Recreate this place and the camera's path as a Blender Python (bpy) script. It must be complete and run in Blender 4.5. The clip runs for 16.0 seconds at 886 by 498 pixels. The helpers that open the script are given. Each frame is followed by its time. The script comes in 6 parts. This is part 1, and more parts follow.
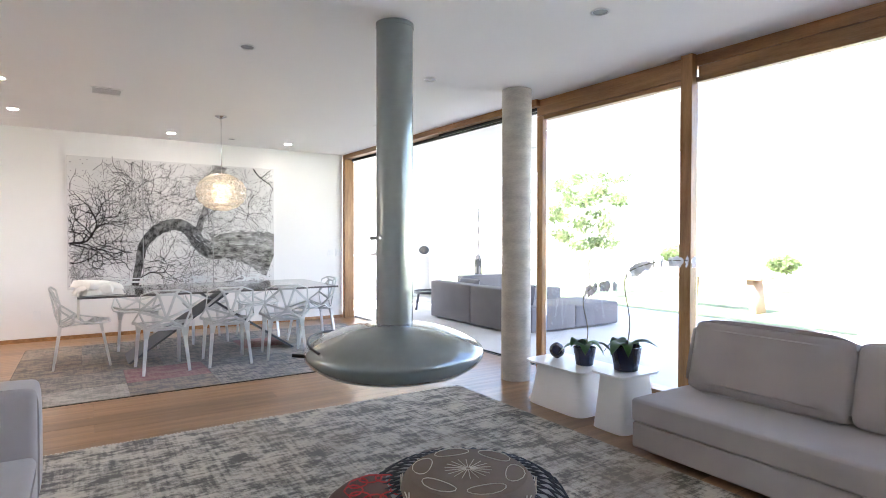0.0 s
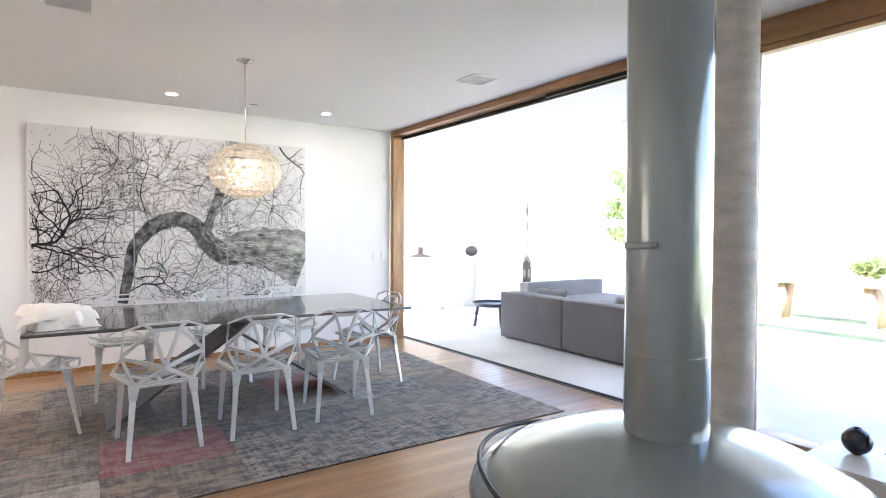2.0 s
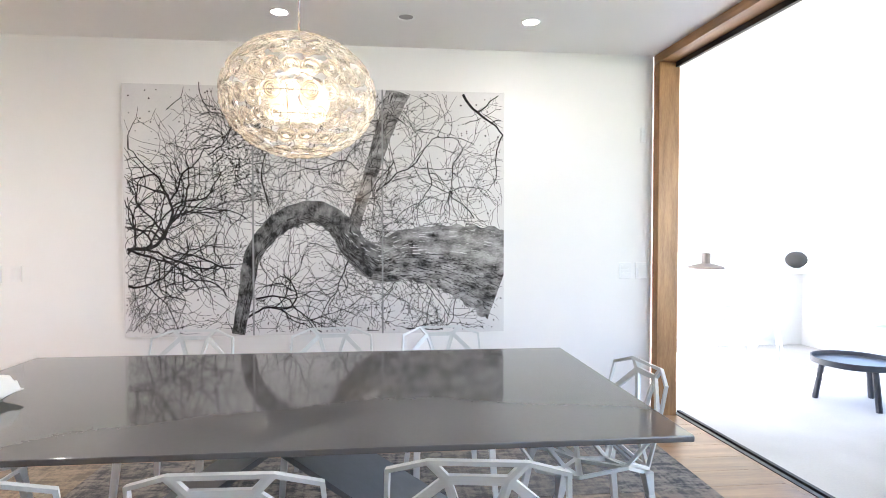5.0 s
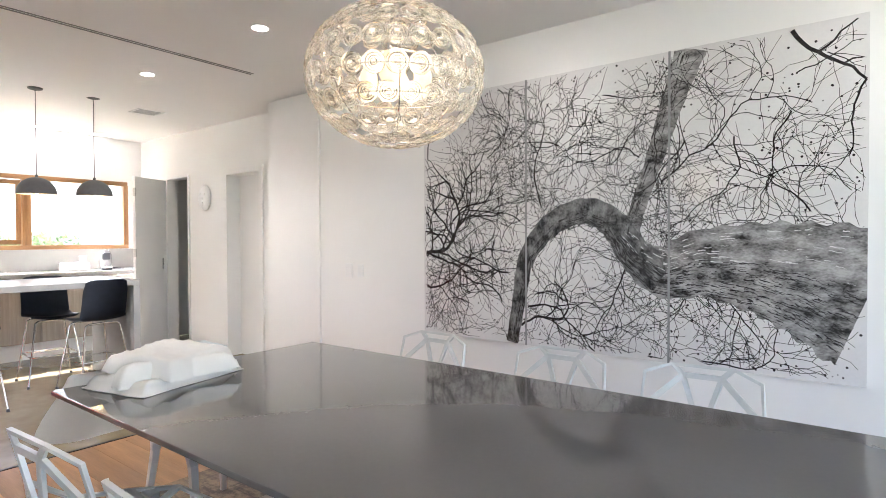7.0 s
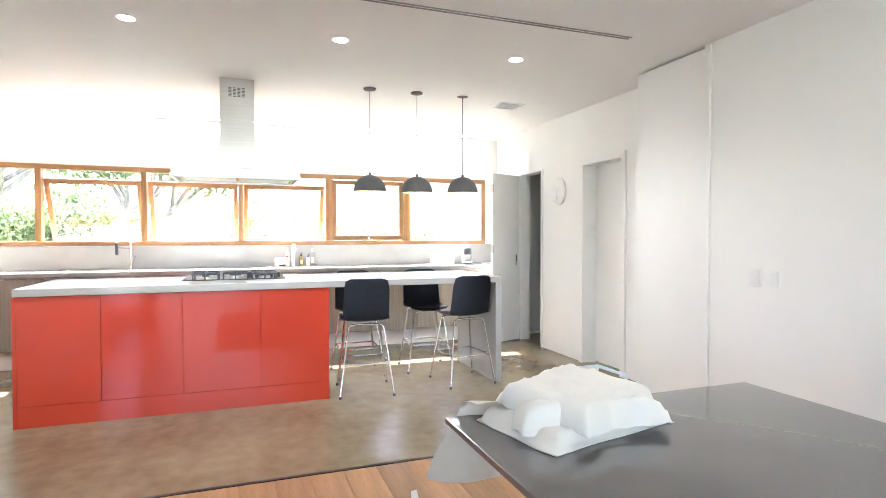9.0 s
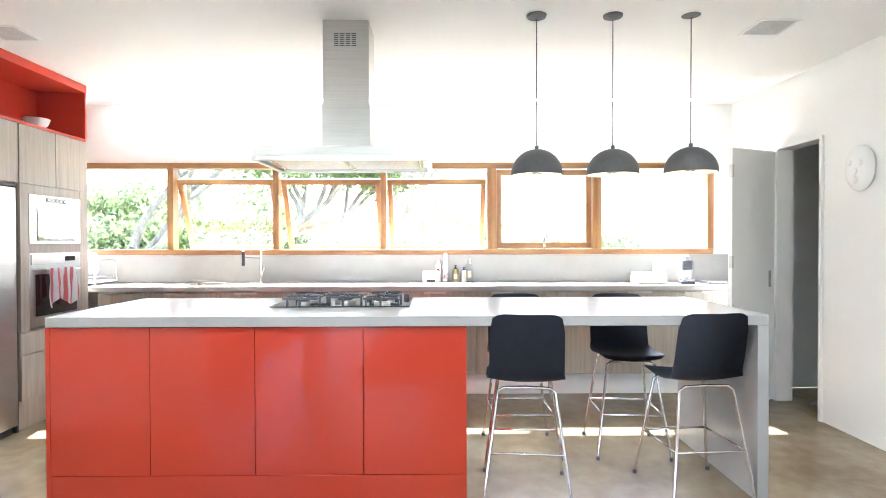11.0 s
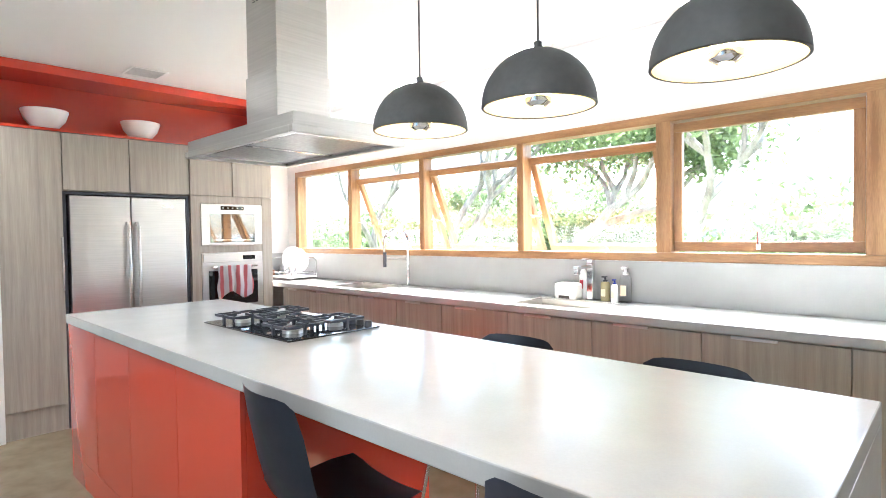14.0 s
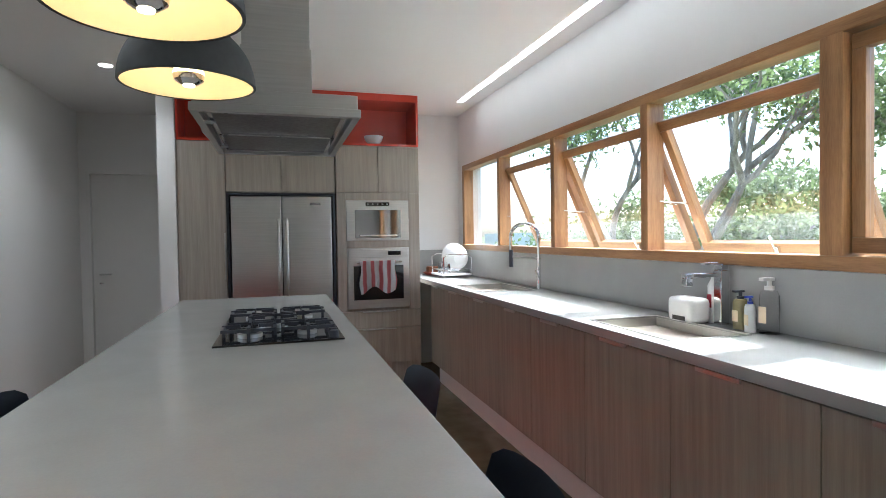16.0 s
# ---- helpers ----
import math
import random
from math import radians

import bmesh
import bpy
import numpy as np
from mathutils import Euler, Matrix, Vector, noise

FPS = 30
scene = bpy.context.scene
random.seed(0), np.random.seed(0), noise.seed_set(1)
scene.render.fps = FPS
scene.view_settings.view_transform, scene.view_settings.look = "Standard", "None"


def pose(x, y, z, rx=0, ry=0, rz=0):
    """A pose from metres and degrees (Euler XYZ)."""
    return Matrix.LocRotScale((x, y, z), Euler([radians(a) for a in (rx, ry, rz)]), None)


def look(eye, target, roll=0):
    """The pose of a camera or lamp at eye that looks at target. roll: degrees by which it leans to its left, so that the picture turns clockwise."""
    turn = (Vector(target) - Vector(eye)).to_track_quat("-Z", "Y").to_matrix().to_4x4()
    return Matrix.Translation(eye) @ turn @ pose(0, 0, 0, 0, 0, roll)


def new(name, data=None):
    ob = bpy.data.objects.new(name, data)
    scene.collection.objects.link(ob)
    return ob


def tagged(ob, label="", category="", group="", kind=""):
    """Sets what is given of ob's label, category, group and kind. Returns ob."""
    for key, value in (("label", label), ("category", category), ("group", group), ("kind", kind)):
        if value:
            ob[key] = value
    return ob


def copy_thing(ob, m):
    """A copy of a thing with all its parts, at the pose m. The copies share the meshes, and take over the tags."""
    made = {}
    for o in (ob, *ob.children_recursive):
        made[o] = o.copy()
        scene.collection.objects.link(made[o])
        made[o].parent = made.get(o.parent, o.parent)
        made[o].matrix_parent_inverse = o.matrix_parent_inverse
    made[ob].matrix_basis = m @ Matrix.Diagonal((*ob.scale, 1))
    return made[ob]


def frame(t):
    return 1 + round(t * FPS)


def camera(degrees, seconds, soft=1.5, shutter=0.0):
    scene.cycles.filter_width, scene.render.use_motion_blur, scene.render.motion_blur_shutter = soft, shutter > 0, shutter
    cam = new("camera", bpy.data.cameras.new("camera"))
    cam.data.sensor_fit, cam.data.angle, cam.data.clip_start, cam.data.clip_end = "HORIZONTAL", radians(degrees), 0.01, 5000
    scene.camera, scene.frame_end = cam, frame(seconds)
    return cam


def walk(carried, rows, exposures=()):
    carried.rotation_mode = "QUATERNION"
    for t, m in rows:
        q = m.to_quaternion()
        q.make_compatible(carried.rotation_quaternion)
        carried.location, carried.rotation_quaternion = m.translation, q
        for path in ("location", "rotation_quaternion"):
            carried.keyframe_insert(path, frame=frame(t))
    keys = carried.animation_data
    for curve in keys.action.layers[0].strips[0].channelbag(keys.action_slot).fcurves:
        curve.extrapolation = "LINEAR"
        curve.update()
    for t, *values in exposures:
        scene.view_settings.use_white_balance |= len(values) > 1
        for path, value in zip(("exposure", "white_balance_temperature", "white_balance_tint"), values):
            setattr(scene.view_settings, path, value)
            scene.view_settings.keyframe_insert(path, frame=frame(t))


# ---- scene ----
cam = camera(77.5, 16.0, soft=0.9)

PATH = [
    (0, (0.674, 0.746, 1.32), (1.762, 2.425, 1.284), 0.1),
    (0.5, (0.835, 1.245, 1.345), (1.929, 2.918, 1.302), 0.1),
    (1, (0.844, 1.782, 1.335), (1.945, 3.451, 1.295), 0.1),
    (1.5, (0.926, 2.38, 1.366), (2.013, 4.058, 1.321), 0.3),
    (2, (0.928, 2.952, 1.35), (2.015, 4.63, 1.304), 0.2),
    (2.5, (1.009, 3.432, 1.364), (2.038, 5.146, 1.314), 0.3),
    (3, (1.203, 3.86, 1.356), (2.099, 5.647, 1.307), -0.0),
    (3.2, (1.299, 4.032, 1.373), (2.13, 5.85, 1.318), 0.1),
    (5.3, (2.461, 5.553, 1.357), (2.502, 7.552, 1.307), -0.1),
    (5.5, (2.569, 5.642, 1.369), (2.491, 7.639, 1.316), -0.2),
    (6, (2.916, 5.937, 1.337), (2.447, 7.881, 1.309), -0.1),
    (6.5, (3.056, 6.117, 1.291), (2.172, 7.911, 1.289), 0.2),
    (7, (3.129, 6.165, 1.351), (1.918, 7.756, 1.317), -0.2),
    (7.5, (3.069, 6.097, 1.359), (1.629, 7.485, 1.322), -0.1),
    (8, (2.91, 6.059, 1.362), (1.299, 7.244, 1.319), -0.1),
    (8.5, (2.642, 6.163, 1.354), (0.88, 7.108, 1.309), -0.1),
    (9, (2.279, 6.328, 1.355), (0.4, 7.013, 1.309), 0.0),
    (9.5, (1.916, 6.439, 1.374), (-0.017, 6.948, 1.323), 0.0),
    (10, (1.471, 6.53, 1.366), (-0.502, 6.854, 1.318), -0.0),
    (10.2, (1.257, 6.557, 1.352), (-0.725, 6.828, 1.313), 0.0),
    (12.5, (-0.458, 7.895, 1.42), (-2.356, 7.269, 1.376), -0.6),
    (13, (-0.781, 8.245, 1.422), (-2.581, 7.375, 1.379), -0.6),
    (13.5, (-1.132, 8.547, 1.421), (-2.778, 7.411, 1.375), -0.6),
    (14, (-1.502, 8.744, 1.431), (-2.953, 7.368, 1.378), -0.8),
    (14.5, (-1.842, 8.936, 1.42), (-3.053, 7.345, 1.374), -0.7),
    (15, (-2.19, 9.004, 1.419), (-3.228, 7.295, 1.373), -0.7),
    (15.5, (-2.54, 9.002, 1.399), (-3.36, 7.178, 1.356), -0.7),
    (16, (-2.967, 8.913, 1.394), (-3.541, 6.998, 1.347), -0.9),
]
walk(cam, [(t, look(eye, target, roll)) for t, eye, target, roll in PATH], [(0, 3.5, 6300, 18), (3, 3.5, 6250, 18), (5.5, 3.45, 6250, 17), (6.5, 3.2, 6300, 17), (7, 3.2, 6250, 16), (7.5, 2.85, 6200, 15), (8, 2.95, 6150, 14), (8.5, 3.2, 6050, 13), (9, 3.42, 6000, 12), (10, 3.48, 5900, 11), (12.5, 3.2, 5800, 10), (13.5, 3.3, 5800, 10), (14.5, 3.0, 5650, 8), (15.5, 2.15, 5550, 7), (16, 1.7, 5500, 7)])

# ---- world, sun, exposure ----
world = bpy.data.worlds.new("sky")
scene.world = world
world.use_nodes = True
wn = world.node_tree
sky = wn.nodes.new("ShaderNodeTexSky")
sky.sky_type, sky.sun_disc = "NISHITA", False
sky.sun_elevation, sky.sun_rotation = radians(50), radians(-98)
sky.air_density, sky.dust_density = 1.0, 2.0
bgn = wn.nodes["Background"]
wn.links.new(sky.outputs[0], bgn.inputs[0])
bgn.inputs[1].default_value = 0.15
sun_data = bpy.data.lights.new("sun", "SUN")
sun_data.energy, sun_data.angle, sun_data.color = 4.5, radians(0.6), (1.0, 0.95, 0.87)
sun = new("sun", sun_data)
sun.matrix_world = look((-20, 8, 24), (-20 + 0.635, 8 + 0.09, 24 - 0.766))


# ---- materials ----
def mat(name, color, rough=0.5, metal=0.0, scale=8.0, vary=0.08, bump=0.0, stretch=(1, 1, 1), fine=60.0, coat=0.0, spec=0.5, sheen=0.0, per_piece=0.0, color2=None):
    m = bpy.data.materials.new(name)
    m.use_nodes = True
    nt = m.node_tree
    p = nt.nodes["Principled BSDF"]
    p.inputs["Roughness"].default_value = rough
    p.inputs["Metallic"].default_value = metal
    p.inputs["Specular IOR Level"].default_value = spec
    p.inputs["Coat Weight"].default_value = coat
    p.inputs["Coat Roughness"].default_value = 0.04
    p.inputs["Sheen Weight"].default_value = sheen
    tc = nt.nodes.new("ShaderNodeTexCoord")
    mp = nt.nodes.new("ShaderNodeMapping")
    mp.inputs["Scale"].default_value = stretch
    nt.links.new(tc.outputs["Object"], mp.inputs[0])
    n1 = nt.nodes.new("ShaderNodeTexNoise")
    n1.inputs["Scale"].default_value, n1.inputs["Detail"].default_value = scale, 6
    n2 = nt.nodes.new("ShaderNodeTexNoise")
    n2.inputs["Scale"].default_value, n2.inputs["Detail"].default_value = fine, 4
    for n in (n1, n2):
        nt.links.new(mp.outputs[0], n.inputs["Vector"])
    add = nt.nodes.new("ShaderNodeMath")
    add.operation = "MULTIPLY_ADD"
    nt.links.new(n2.outputs["Fac"], add.inputs[0])
    add.inputs[1].default_value = 0.4
    nt.links.new(n1.outputs["Fac"], add.inputs[2])
    ramp = nt.nodes.new("ShaderNodeValToRGB")
    c = Vector(color)
    lo, hi = c * (1 - vary), (Vector(color2) if color2 else c * (1 + vary))
    ramp.color_ramp.elements[0].position, ramp.color_ramp.elements[1].position = 0.5, 0.9
    ramp.color_ramp.elements[0].color = (*lo, 1)
    ramp.color_ramp.elements[1].color = (*hi, 1)
    nt.links.new(add.outputs[0], ramp.inputs[0])
    out = ramp.outputs[0]
    if per_piece:
        oi = nt.nodes.new("ShaderNodeObjectInfo")
        mr = nt.nodes.new("ShaderNodeMapRange")
        mr.inputs[3].default_value, mr.inputs[4].default_value = 1 - per_piece, 1 + per_piece
        nt.links.new(oi.outputs["Random"], mr.inputs[0])
        vm = nt.nodes.new("ShaderNodeVectorMath")
        vm.operation = "SCALE"
        nt.links.new(out, vm.inputs[0])
        nt.links.new(mr.outputs[0], vm.inputs["Scale"])
        out = vm.outputs[0]
    nt.links.new(out, p.inputs["Base Color"])
    if bump:
        b = nt.nodes.new("ShaderNodeBump")
        b.inputs["Strength"].default_value, b.inputs["Distance"].default_value = bump, 0.003
        nt.links.new(add.outputs[0], b.inputs["Height"])
        nt.links.new(b.outputs[0], p.inputs["Normal"])
    return m


def glass_mat(name, color=(1, 1, 1), rough=0.0, ior=1.45):
    m = bpy.data.materials.new(name)
    m.use_nodes = True
    p = m.node_tree.nodes["Principled BSDF"]
    p.inputs["Base Color"].default_value = (*color, 1)
    p.inputs["Roughness"].default_value = rough
    p.inputs["Transmission Weight"].default_value = 1.0
    p.inputs["IOR"].default_value = ior
    return m


def glow_mat(name, color, strength):
    m = bpy.data.materials.new(name)
    m.use_nodes = True
    p = m.node_tree.nodes["Principled BSDF"]
    p.inputs["Base Color"].default_value = (*color, 1)
    p.inputs["Emission Color"].default_value = (*color, 1)
    p.inputs["Emission Strength"].default_value = strength
    return m


WALL = mat("white wall paint", (0.82, 0.81, 0.79), 0.85, scale=1.2, vary=0.02, bump=0.05, fine=300)
CEIL = mat("white ceiling paint", (0.83, 0.82, 0.81), 0.9, scale=0.8, vary=0.015, bump=0.03, fine=200)
DOORW = mat("white satin door paint", (0.80, 0.79, 0.77), 0.45, scale=2, vary=0.02)
WOODF = mat("oiled oak boards", (0.28, 0.147, 0.065), 0.3, scale=2.2, vary=0.3, bump=0.06, stretch=(0.5, 7, 7), fine=30, per_piece=0.22, color2=(0.37, 0.205, 0.098))
CONK = mat("polished brown concrete", (0.19, 0.147, 0.086), 0.24, scale=0.9, vary=0.28, fine=9, color2=(0.25, 0.207, 0.135))
TERR = mat("pale terrace concrete", (0.52, 0.51, 0.50), 0.7, scale=1.5, vary=0.1, bump=0.1, fine=80)
FRAME = mat("honey varnished wood", (0.34, 0.165, 0.06), 0.35, scale=3, vary=0.28, bump=0.05, stretch=(6, 6, 0.6), fine=40, color2=(0.46, 0.25, 0.105))
FRAMEH = mat("honey varnished wood lengthwise", (0.32, 0.155, 0.058), 0.35, scale=3, vary=0.28, bump=0.05, stretch=(6, 0.6, 6), fine=40, color2=(0.43, 0.23, 0.095))
GLASS = glass_mat("clear window glass")
DARKM = mat("dark metal track", (0.03, 0.028, 0.028), 0.45, metal=0.6, vary=0.15)
RED = mat("red gloss lacquer", (0.54, 0.054, 0.028), 0.1, scale=1.0, vary=0.02, coat=0.3, spec=0.5)
STONE = mat("grey quartz worktop", (0.40, 0.40, 0.39), 0.2, scale=5, vary=0.04, fine=160)
GREIGE = mat("greige wood laminate", (0.36, 0.32, 0.27), 0.42, scale=4, vary=0.16, bump=0.03, stretch=(9, 9, 0.35), fine=28, per_piece=0.03)
STEEL = mat("brushed stainless steel", (0.56, 0.55, 0.53), 0.3, metal=1.0, scale=3, vary=0.06, bump=0.03, stretch=(1, 1, 40), fine=30)
CHROME = mat("polished chrome", (0.75, 0.75, 0.76), 0.08, metal=1.0, vary=0.02)
BLACKP = mat("matt black plastic", (0.042, 0.046, 0.058), 0.42, scale=20, vary=0.15, bump=0.04, fine=200)
STOOLM = mat("blue black moulded plastic", (0.028, 0.036, 0.055), 0.4, scale=20, vary=0.12, bump=0.04, fine=200)
BLACKG = mat("black glass", (0.008, 0.008, 0.009), 0.05, vary=0.05, coat=0.5)
FIRE = mat("grey green enamelled steel", (0.27, 0.30, 0.29), 0.2, metal=0.35, scale=2.5, vary=0.08, coat=0.5, fine=18)
CONCOL = mat("bare concrete column", (0.50, 0.47, 0.41), 0.7, scale=5, vary=0.16, bump=0.25, stretch=(1, 1, 2.5), fine=40)
SOFA = mat("taupe grey woven upholstery", (0.40, 0.352, 0.335), 0.95, scale=3, vary=0.07, bump=0.35, fine=420, sheen=0.3)
SOFAO = mat("dark grey outdoor upholstery", (0.16, 0.15, 0.15), 0.95, scale=3, vary=0.07, bump=0.3, fine=300)
WHITEL = mat("white lacquered metal", (0.78, 0.78, 0.77), 0.28, scale=4, vary=0.02)
ALU = mat("pale painted cast aluminium", (0.62, 0.64, 0.63), 0.33, metal=0.15, scale=12, vary=0.05, bump=0.05)
LEGA = mat("satin anodised aluminium", (0.74, 0.74, 0.73), 0.28, metal=0.45, scale=12, vary=0.05)
NAVY = mat("dark navy glazed ceramic", (0.012, 0.016, 0.04), 0.1, vary=0.1, coat=0.4)
LEAF = mat("orchid leaf green", (0.045, 0.13, 0.02), 0.4, scale=14, vary=0.3, bump=0.1)
STEM = mat("brown green stalk", (0.11, 0.085, 0.04), 0.6, vary=0.2)
PETAL = mat("white orchid petal", (0.82, 0.80, 0.80), 0.6, scale=30, vary=0.04)
TABLE = mat("dark grey glossy glass top", (0.125, 0.12, 0.118), 0.08, scale=1.5, vary=0.04, coat=0.25)
TBASE = mat("dark grey steel plate", (0.10, 0.107, 0.115), 0.4, metal=0.3, vary=0.1)
CLOTH = mat("creased white cotton", (0.74, 0.715, 0.66), 0.9, scale=6, vary=0.04, bump=0.25, fine=260)
BULB = glow_mat("warm lamp glow", (1.0, 0.74, 0.42), 0.14)
NECK = glow_mat("warm bulb glass", (1.0, 0.76, 0.42), 6.0)
SPOTG = glow_mat("downlight glow", (1.0, 0.95, 0.86), 14.0)
LEDG = glow_mat("led strip glow", (1.0, 0.97, 0.93), 2.2)
CRYST = glass_mat("clear moulded crystal", (0.99, 0.95, 0.87), 0.12, 1.36)
CRYST.node_tree.nodes["Principled BSDF"].inputs["Transmission Weight"].default_value = 0.84
PRINT = mat("acrylic print white ground", (0.72, 0.705, 0.695), 0.14, scale=2.2, vary=0.05, coat=0.15)
TWIG = mat("printed dark twigs", (0.03, 0.027, 0.027), 0.14, scale=25, vary=0.6, coat=0.15)
BARK = mat("printed bark", (0.10, 0.095, 0.09), 0.12, scale=11, vary=0.7, stretch=(0.8, 1, 1.5), fine=85, coat=0.15, color2=(0.46, 0.445, 0.435))
BARKD = mat("printed dark bark", (0.02, 0.02, 0.02), 0.12, scale=12, vary=0.6, stretch=(1.6, 1, 1.2), fine=60, coat=0.15, color2=(0.27, 0.265, 0.26))
SEAMG = mat("grey panel joint", (0.25, 0.25, 0.25), 0.4, vary=0.05)
GREYP = mat("matt graphite paint", (0.075, 0.078, 0.08), 0.6, scale=30, vary=0.08)
CREAM = mat("cream enamel", (0.85, 0.71, 0.5), 0.5, scale=5, vary=0.02)
GRASS = mat("lawn", (0.15, 0.19, 0.085), 0.9, scale=2, vary=0.35, bump=0.5, fine=90)
LEAVES = mat("garden leaves", (0.13, 0.2, 0.075), 0.5, scale=3, vary=0.35, per_piece=0.0, color2=(0.27, 0.34, 0.15))
BARKT = mat("grey tree bark", (0.3, 0.265, 0.235), 0.9, scale=8, vary=0.4, bump=0.6, stretch=(1, 1, 0.3))
GARDW = mat("white garden wall render", (0.72, 0.71, 0.69), 0.9, scale=2, vary=0.05, bump=0.1)
PLASTW = mat("white plastic", (0.8, 0.8, 0.79), 0.35, scale=5, vary=0.015)
DARKI = mat("dark wood and hole shade", (0.05, 0.045, 0.04), 0.7, vary=0.1)



def thin(m, share):
    """Lets light through a thin leaf or petal."""
    nt = m.node_tree
    p = nt.nodes["Principled BSDF"]
    tr = nt.nodes.new("ShaderNodeBsdfTranslucent")
    mx = nt.nodes.new("ShaderNodeMixShader")
    mx.inputs[0].default_value = share
    src = p.inputs["Base Color"].links[0].from_socket
    nt.links.new(src, tr.inputs[0])
    nt.links.new(p.outputs[0], mx.inputs[1])
    nt.links.new(tr.outputs[0], mx.inputs[2])
    nt.links.new(mx.outputs[0], nt.nodes["Material Output"].inputs[0])


thin(PETAL, 0.5)
thin(LEAVES, 0.5)


# ---- building helpers ----
class Shape:
    """Collects simple solids in one bmesh."""

    def __init__(self):
        self.bm = bmesh.new()

    def box(self, x0, x1, y0, y1, z0, z1, bev=0.0, seg=2):
        r = bmesh.ops.create_cube(self.bm, size=1.0)
        vs = r["verts"]
        for v in vs:
            v.co = Vector(((x0 + x1) / 2 + v.co.x * (x1 - x0), (y0 + y1) / 2 + v.co.y * (y1 - y0), (z0 + z1) / 2 + v.co.z * (z1 - z0)))
        if bev:
            es = list({e for v in vs for e in v.link_edges})
            bmesh.ops.bevel(self.bm, geom=es, offset=bev, segments=seg, profile=0.5, affect="EDGES")
        return self

    def bar(self, a, b, w, h=None, up=(0, 0, 1), w2=None):
        """A square-section bar from a to b."""
        a, b = Vector(a), Vector(b)
        d = (b - a).normalized()
        u = Vector(up)
        if abs(d.dot(u)) > 0.95:
            u = Vector((0, 1, 0))
        s = d.cross(u).normalized()
        t = s.cross(d)
        h = h or w
        w2 = w2 or w
        k = w2 / w
        vs = []
        for p, q in ((a, 1.0), (b, k)):
            for i, j in ((-1, -1), (1, -1), (1, 1), (-1, 1)):
                vs.append(self.bm.verts.new(p + s * (i * w * q / 2) + t * (j * h * q / 2)))
        for f in ((0, 3, 2, 1), (4, 5, 6, 7), (0, 1, 5, 4), (1, 2, 6, 5), (2, 3, 7, 6), (3, 0, 4, 7)):
            self.bm.faces.new([vs[i] for i in f])
        return self

    def tube(self, pts, r, n=8, r2=None):
        pts = [Vector(p) for p in pts]
        r2 = r if r2 is None else r2
        rings = []
        ref = Vector((0, 0, 1))
        for i, p in enumerate(pts):
            d = (pts[min(i + 1, len(pts) - 1)] - pts[max(i - 1, 0)]).normalized()
            if abs(d.dot(ref)) > 0.98:
                ref = Vector((0, 1, 0)) if abs(d.y) < 0.9 else Vector((1, 0, 0))
            s = d.cross(ref).normalized()
            t = s.cross(d)
            ref = t
            q = r + (r2 - r) * i / max(1, len(pts) - 1)
            rings.append([self.bm.verts.new(p + (s * math.cos(k * math.tau / n) + t * math.sin(k * math.tau / n)) * q) for k in range(n)])
        for a, b in zip(rings, rings[1:]):
            for k in range(n):
                self.bm.faces.new((a[k], a[(k + 1) % n], b[(k + 1) % n], b[k]))
        self.bm.faces.new(rings[0][::-1])
        self.bm.faces.new(rings[-1])
        return self

    def lathe(self, profile, x=0, y=0, z=0, n=40, sx=1.0, sy=1.0, a0=0.0, power=1.0):
        """Turns (radius, height) pairs round the upright axis; power under 1 squares the plan."""
        rings = []
        for r, h in profile:
            if r < 1e-5:
                rings.append([self.bm.verts.new((x, y, z + h))])
            else:
                ring = []
                for k in range(n):
                    a = a0 + k * math.tau / n
                    c, s = math.cos(a), math.sin(a)
                    c, s = math.copysign(abs(c) ** power, c), math.copysign(abs(s) ** power, s)
                    ring.append(self.bm.verts.new((x + r * sx * c, y + r * sy * s, z + h)))
                rings.append(ring)
        for a, b in zip(rings, rings[1:]):
            for k in range(n):
                if len(a) == 1 and len(b) == 1:
                    continue
                if len(a) == 1:
                    self.bm.faces.new((a[0], b[k], b[(k + 1) % n]))
                elif len(b) == 1:
                    self.bm.faces.new((a[k], a[(k + 1) % n], b[0]))
                else:
                    self.bm.faces.new((a[k], a[(k + 1) % n], b[(k + 1) % n], b[k]))
        for ring, flip in ((rings[0], True), (rings[-1], False)):
            if len(ring) > 1:
                self.bm.faces.new(ring[::-1] if flip else ring)
        return self

    def prism(self, pts, z0, z1):
        """An upright prism over a plan outline."""
        lo = [self.bm.verts.new((x, y, z0)) for x, y in pts]
        hi = [self.bm.verts.new((x, y, z1)) for x, y in pts]
        n = len(pts)
        self.bm.faces.new(lo[::-1])
        self.bm.faces.new(hi)
        for i in range(n):
            self.bm.faces.new((lo[i], lo[(i + 1) % n], hi[(i + 1) % n], hi[i]))
        return self


def part(name, shape, material, parent=None, label="", smooth=40):
    bm = shape.bm if isinstance(shape, Shape) else shape
    bmesh.ops.recalc_face_normals(bm, faces=bm.faces)
    me = bpy.data.meshes.new(name)
    bm.to_mesh(me)
    bm.free()
    me.materials.append(material)
    if smooth:
        me.set_sharp_from_angle(angle=radians(smooth))
        me.polygons.foreach_set("use_smooth", [smooth != 40 or max(map(abs, p.normal)) < 0.99995 for p in me.polygons])
    ob = new(name, me)
    if parent is not None:
        ob.parent = parent
    if label:
        ob["label"] = label
    return ob


def thing(name, x, y, z, label, category, group="", rz=0.0):
    ob = new(name)
    ob.matrix_basis = pose(x, y, z, 0, 0, rz)
    return tagged(ob, label, category, group)


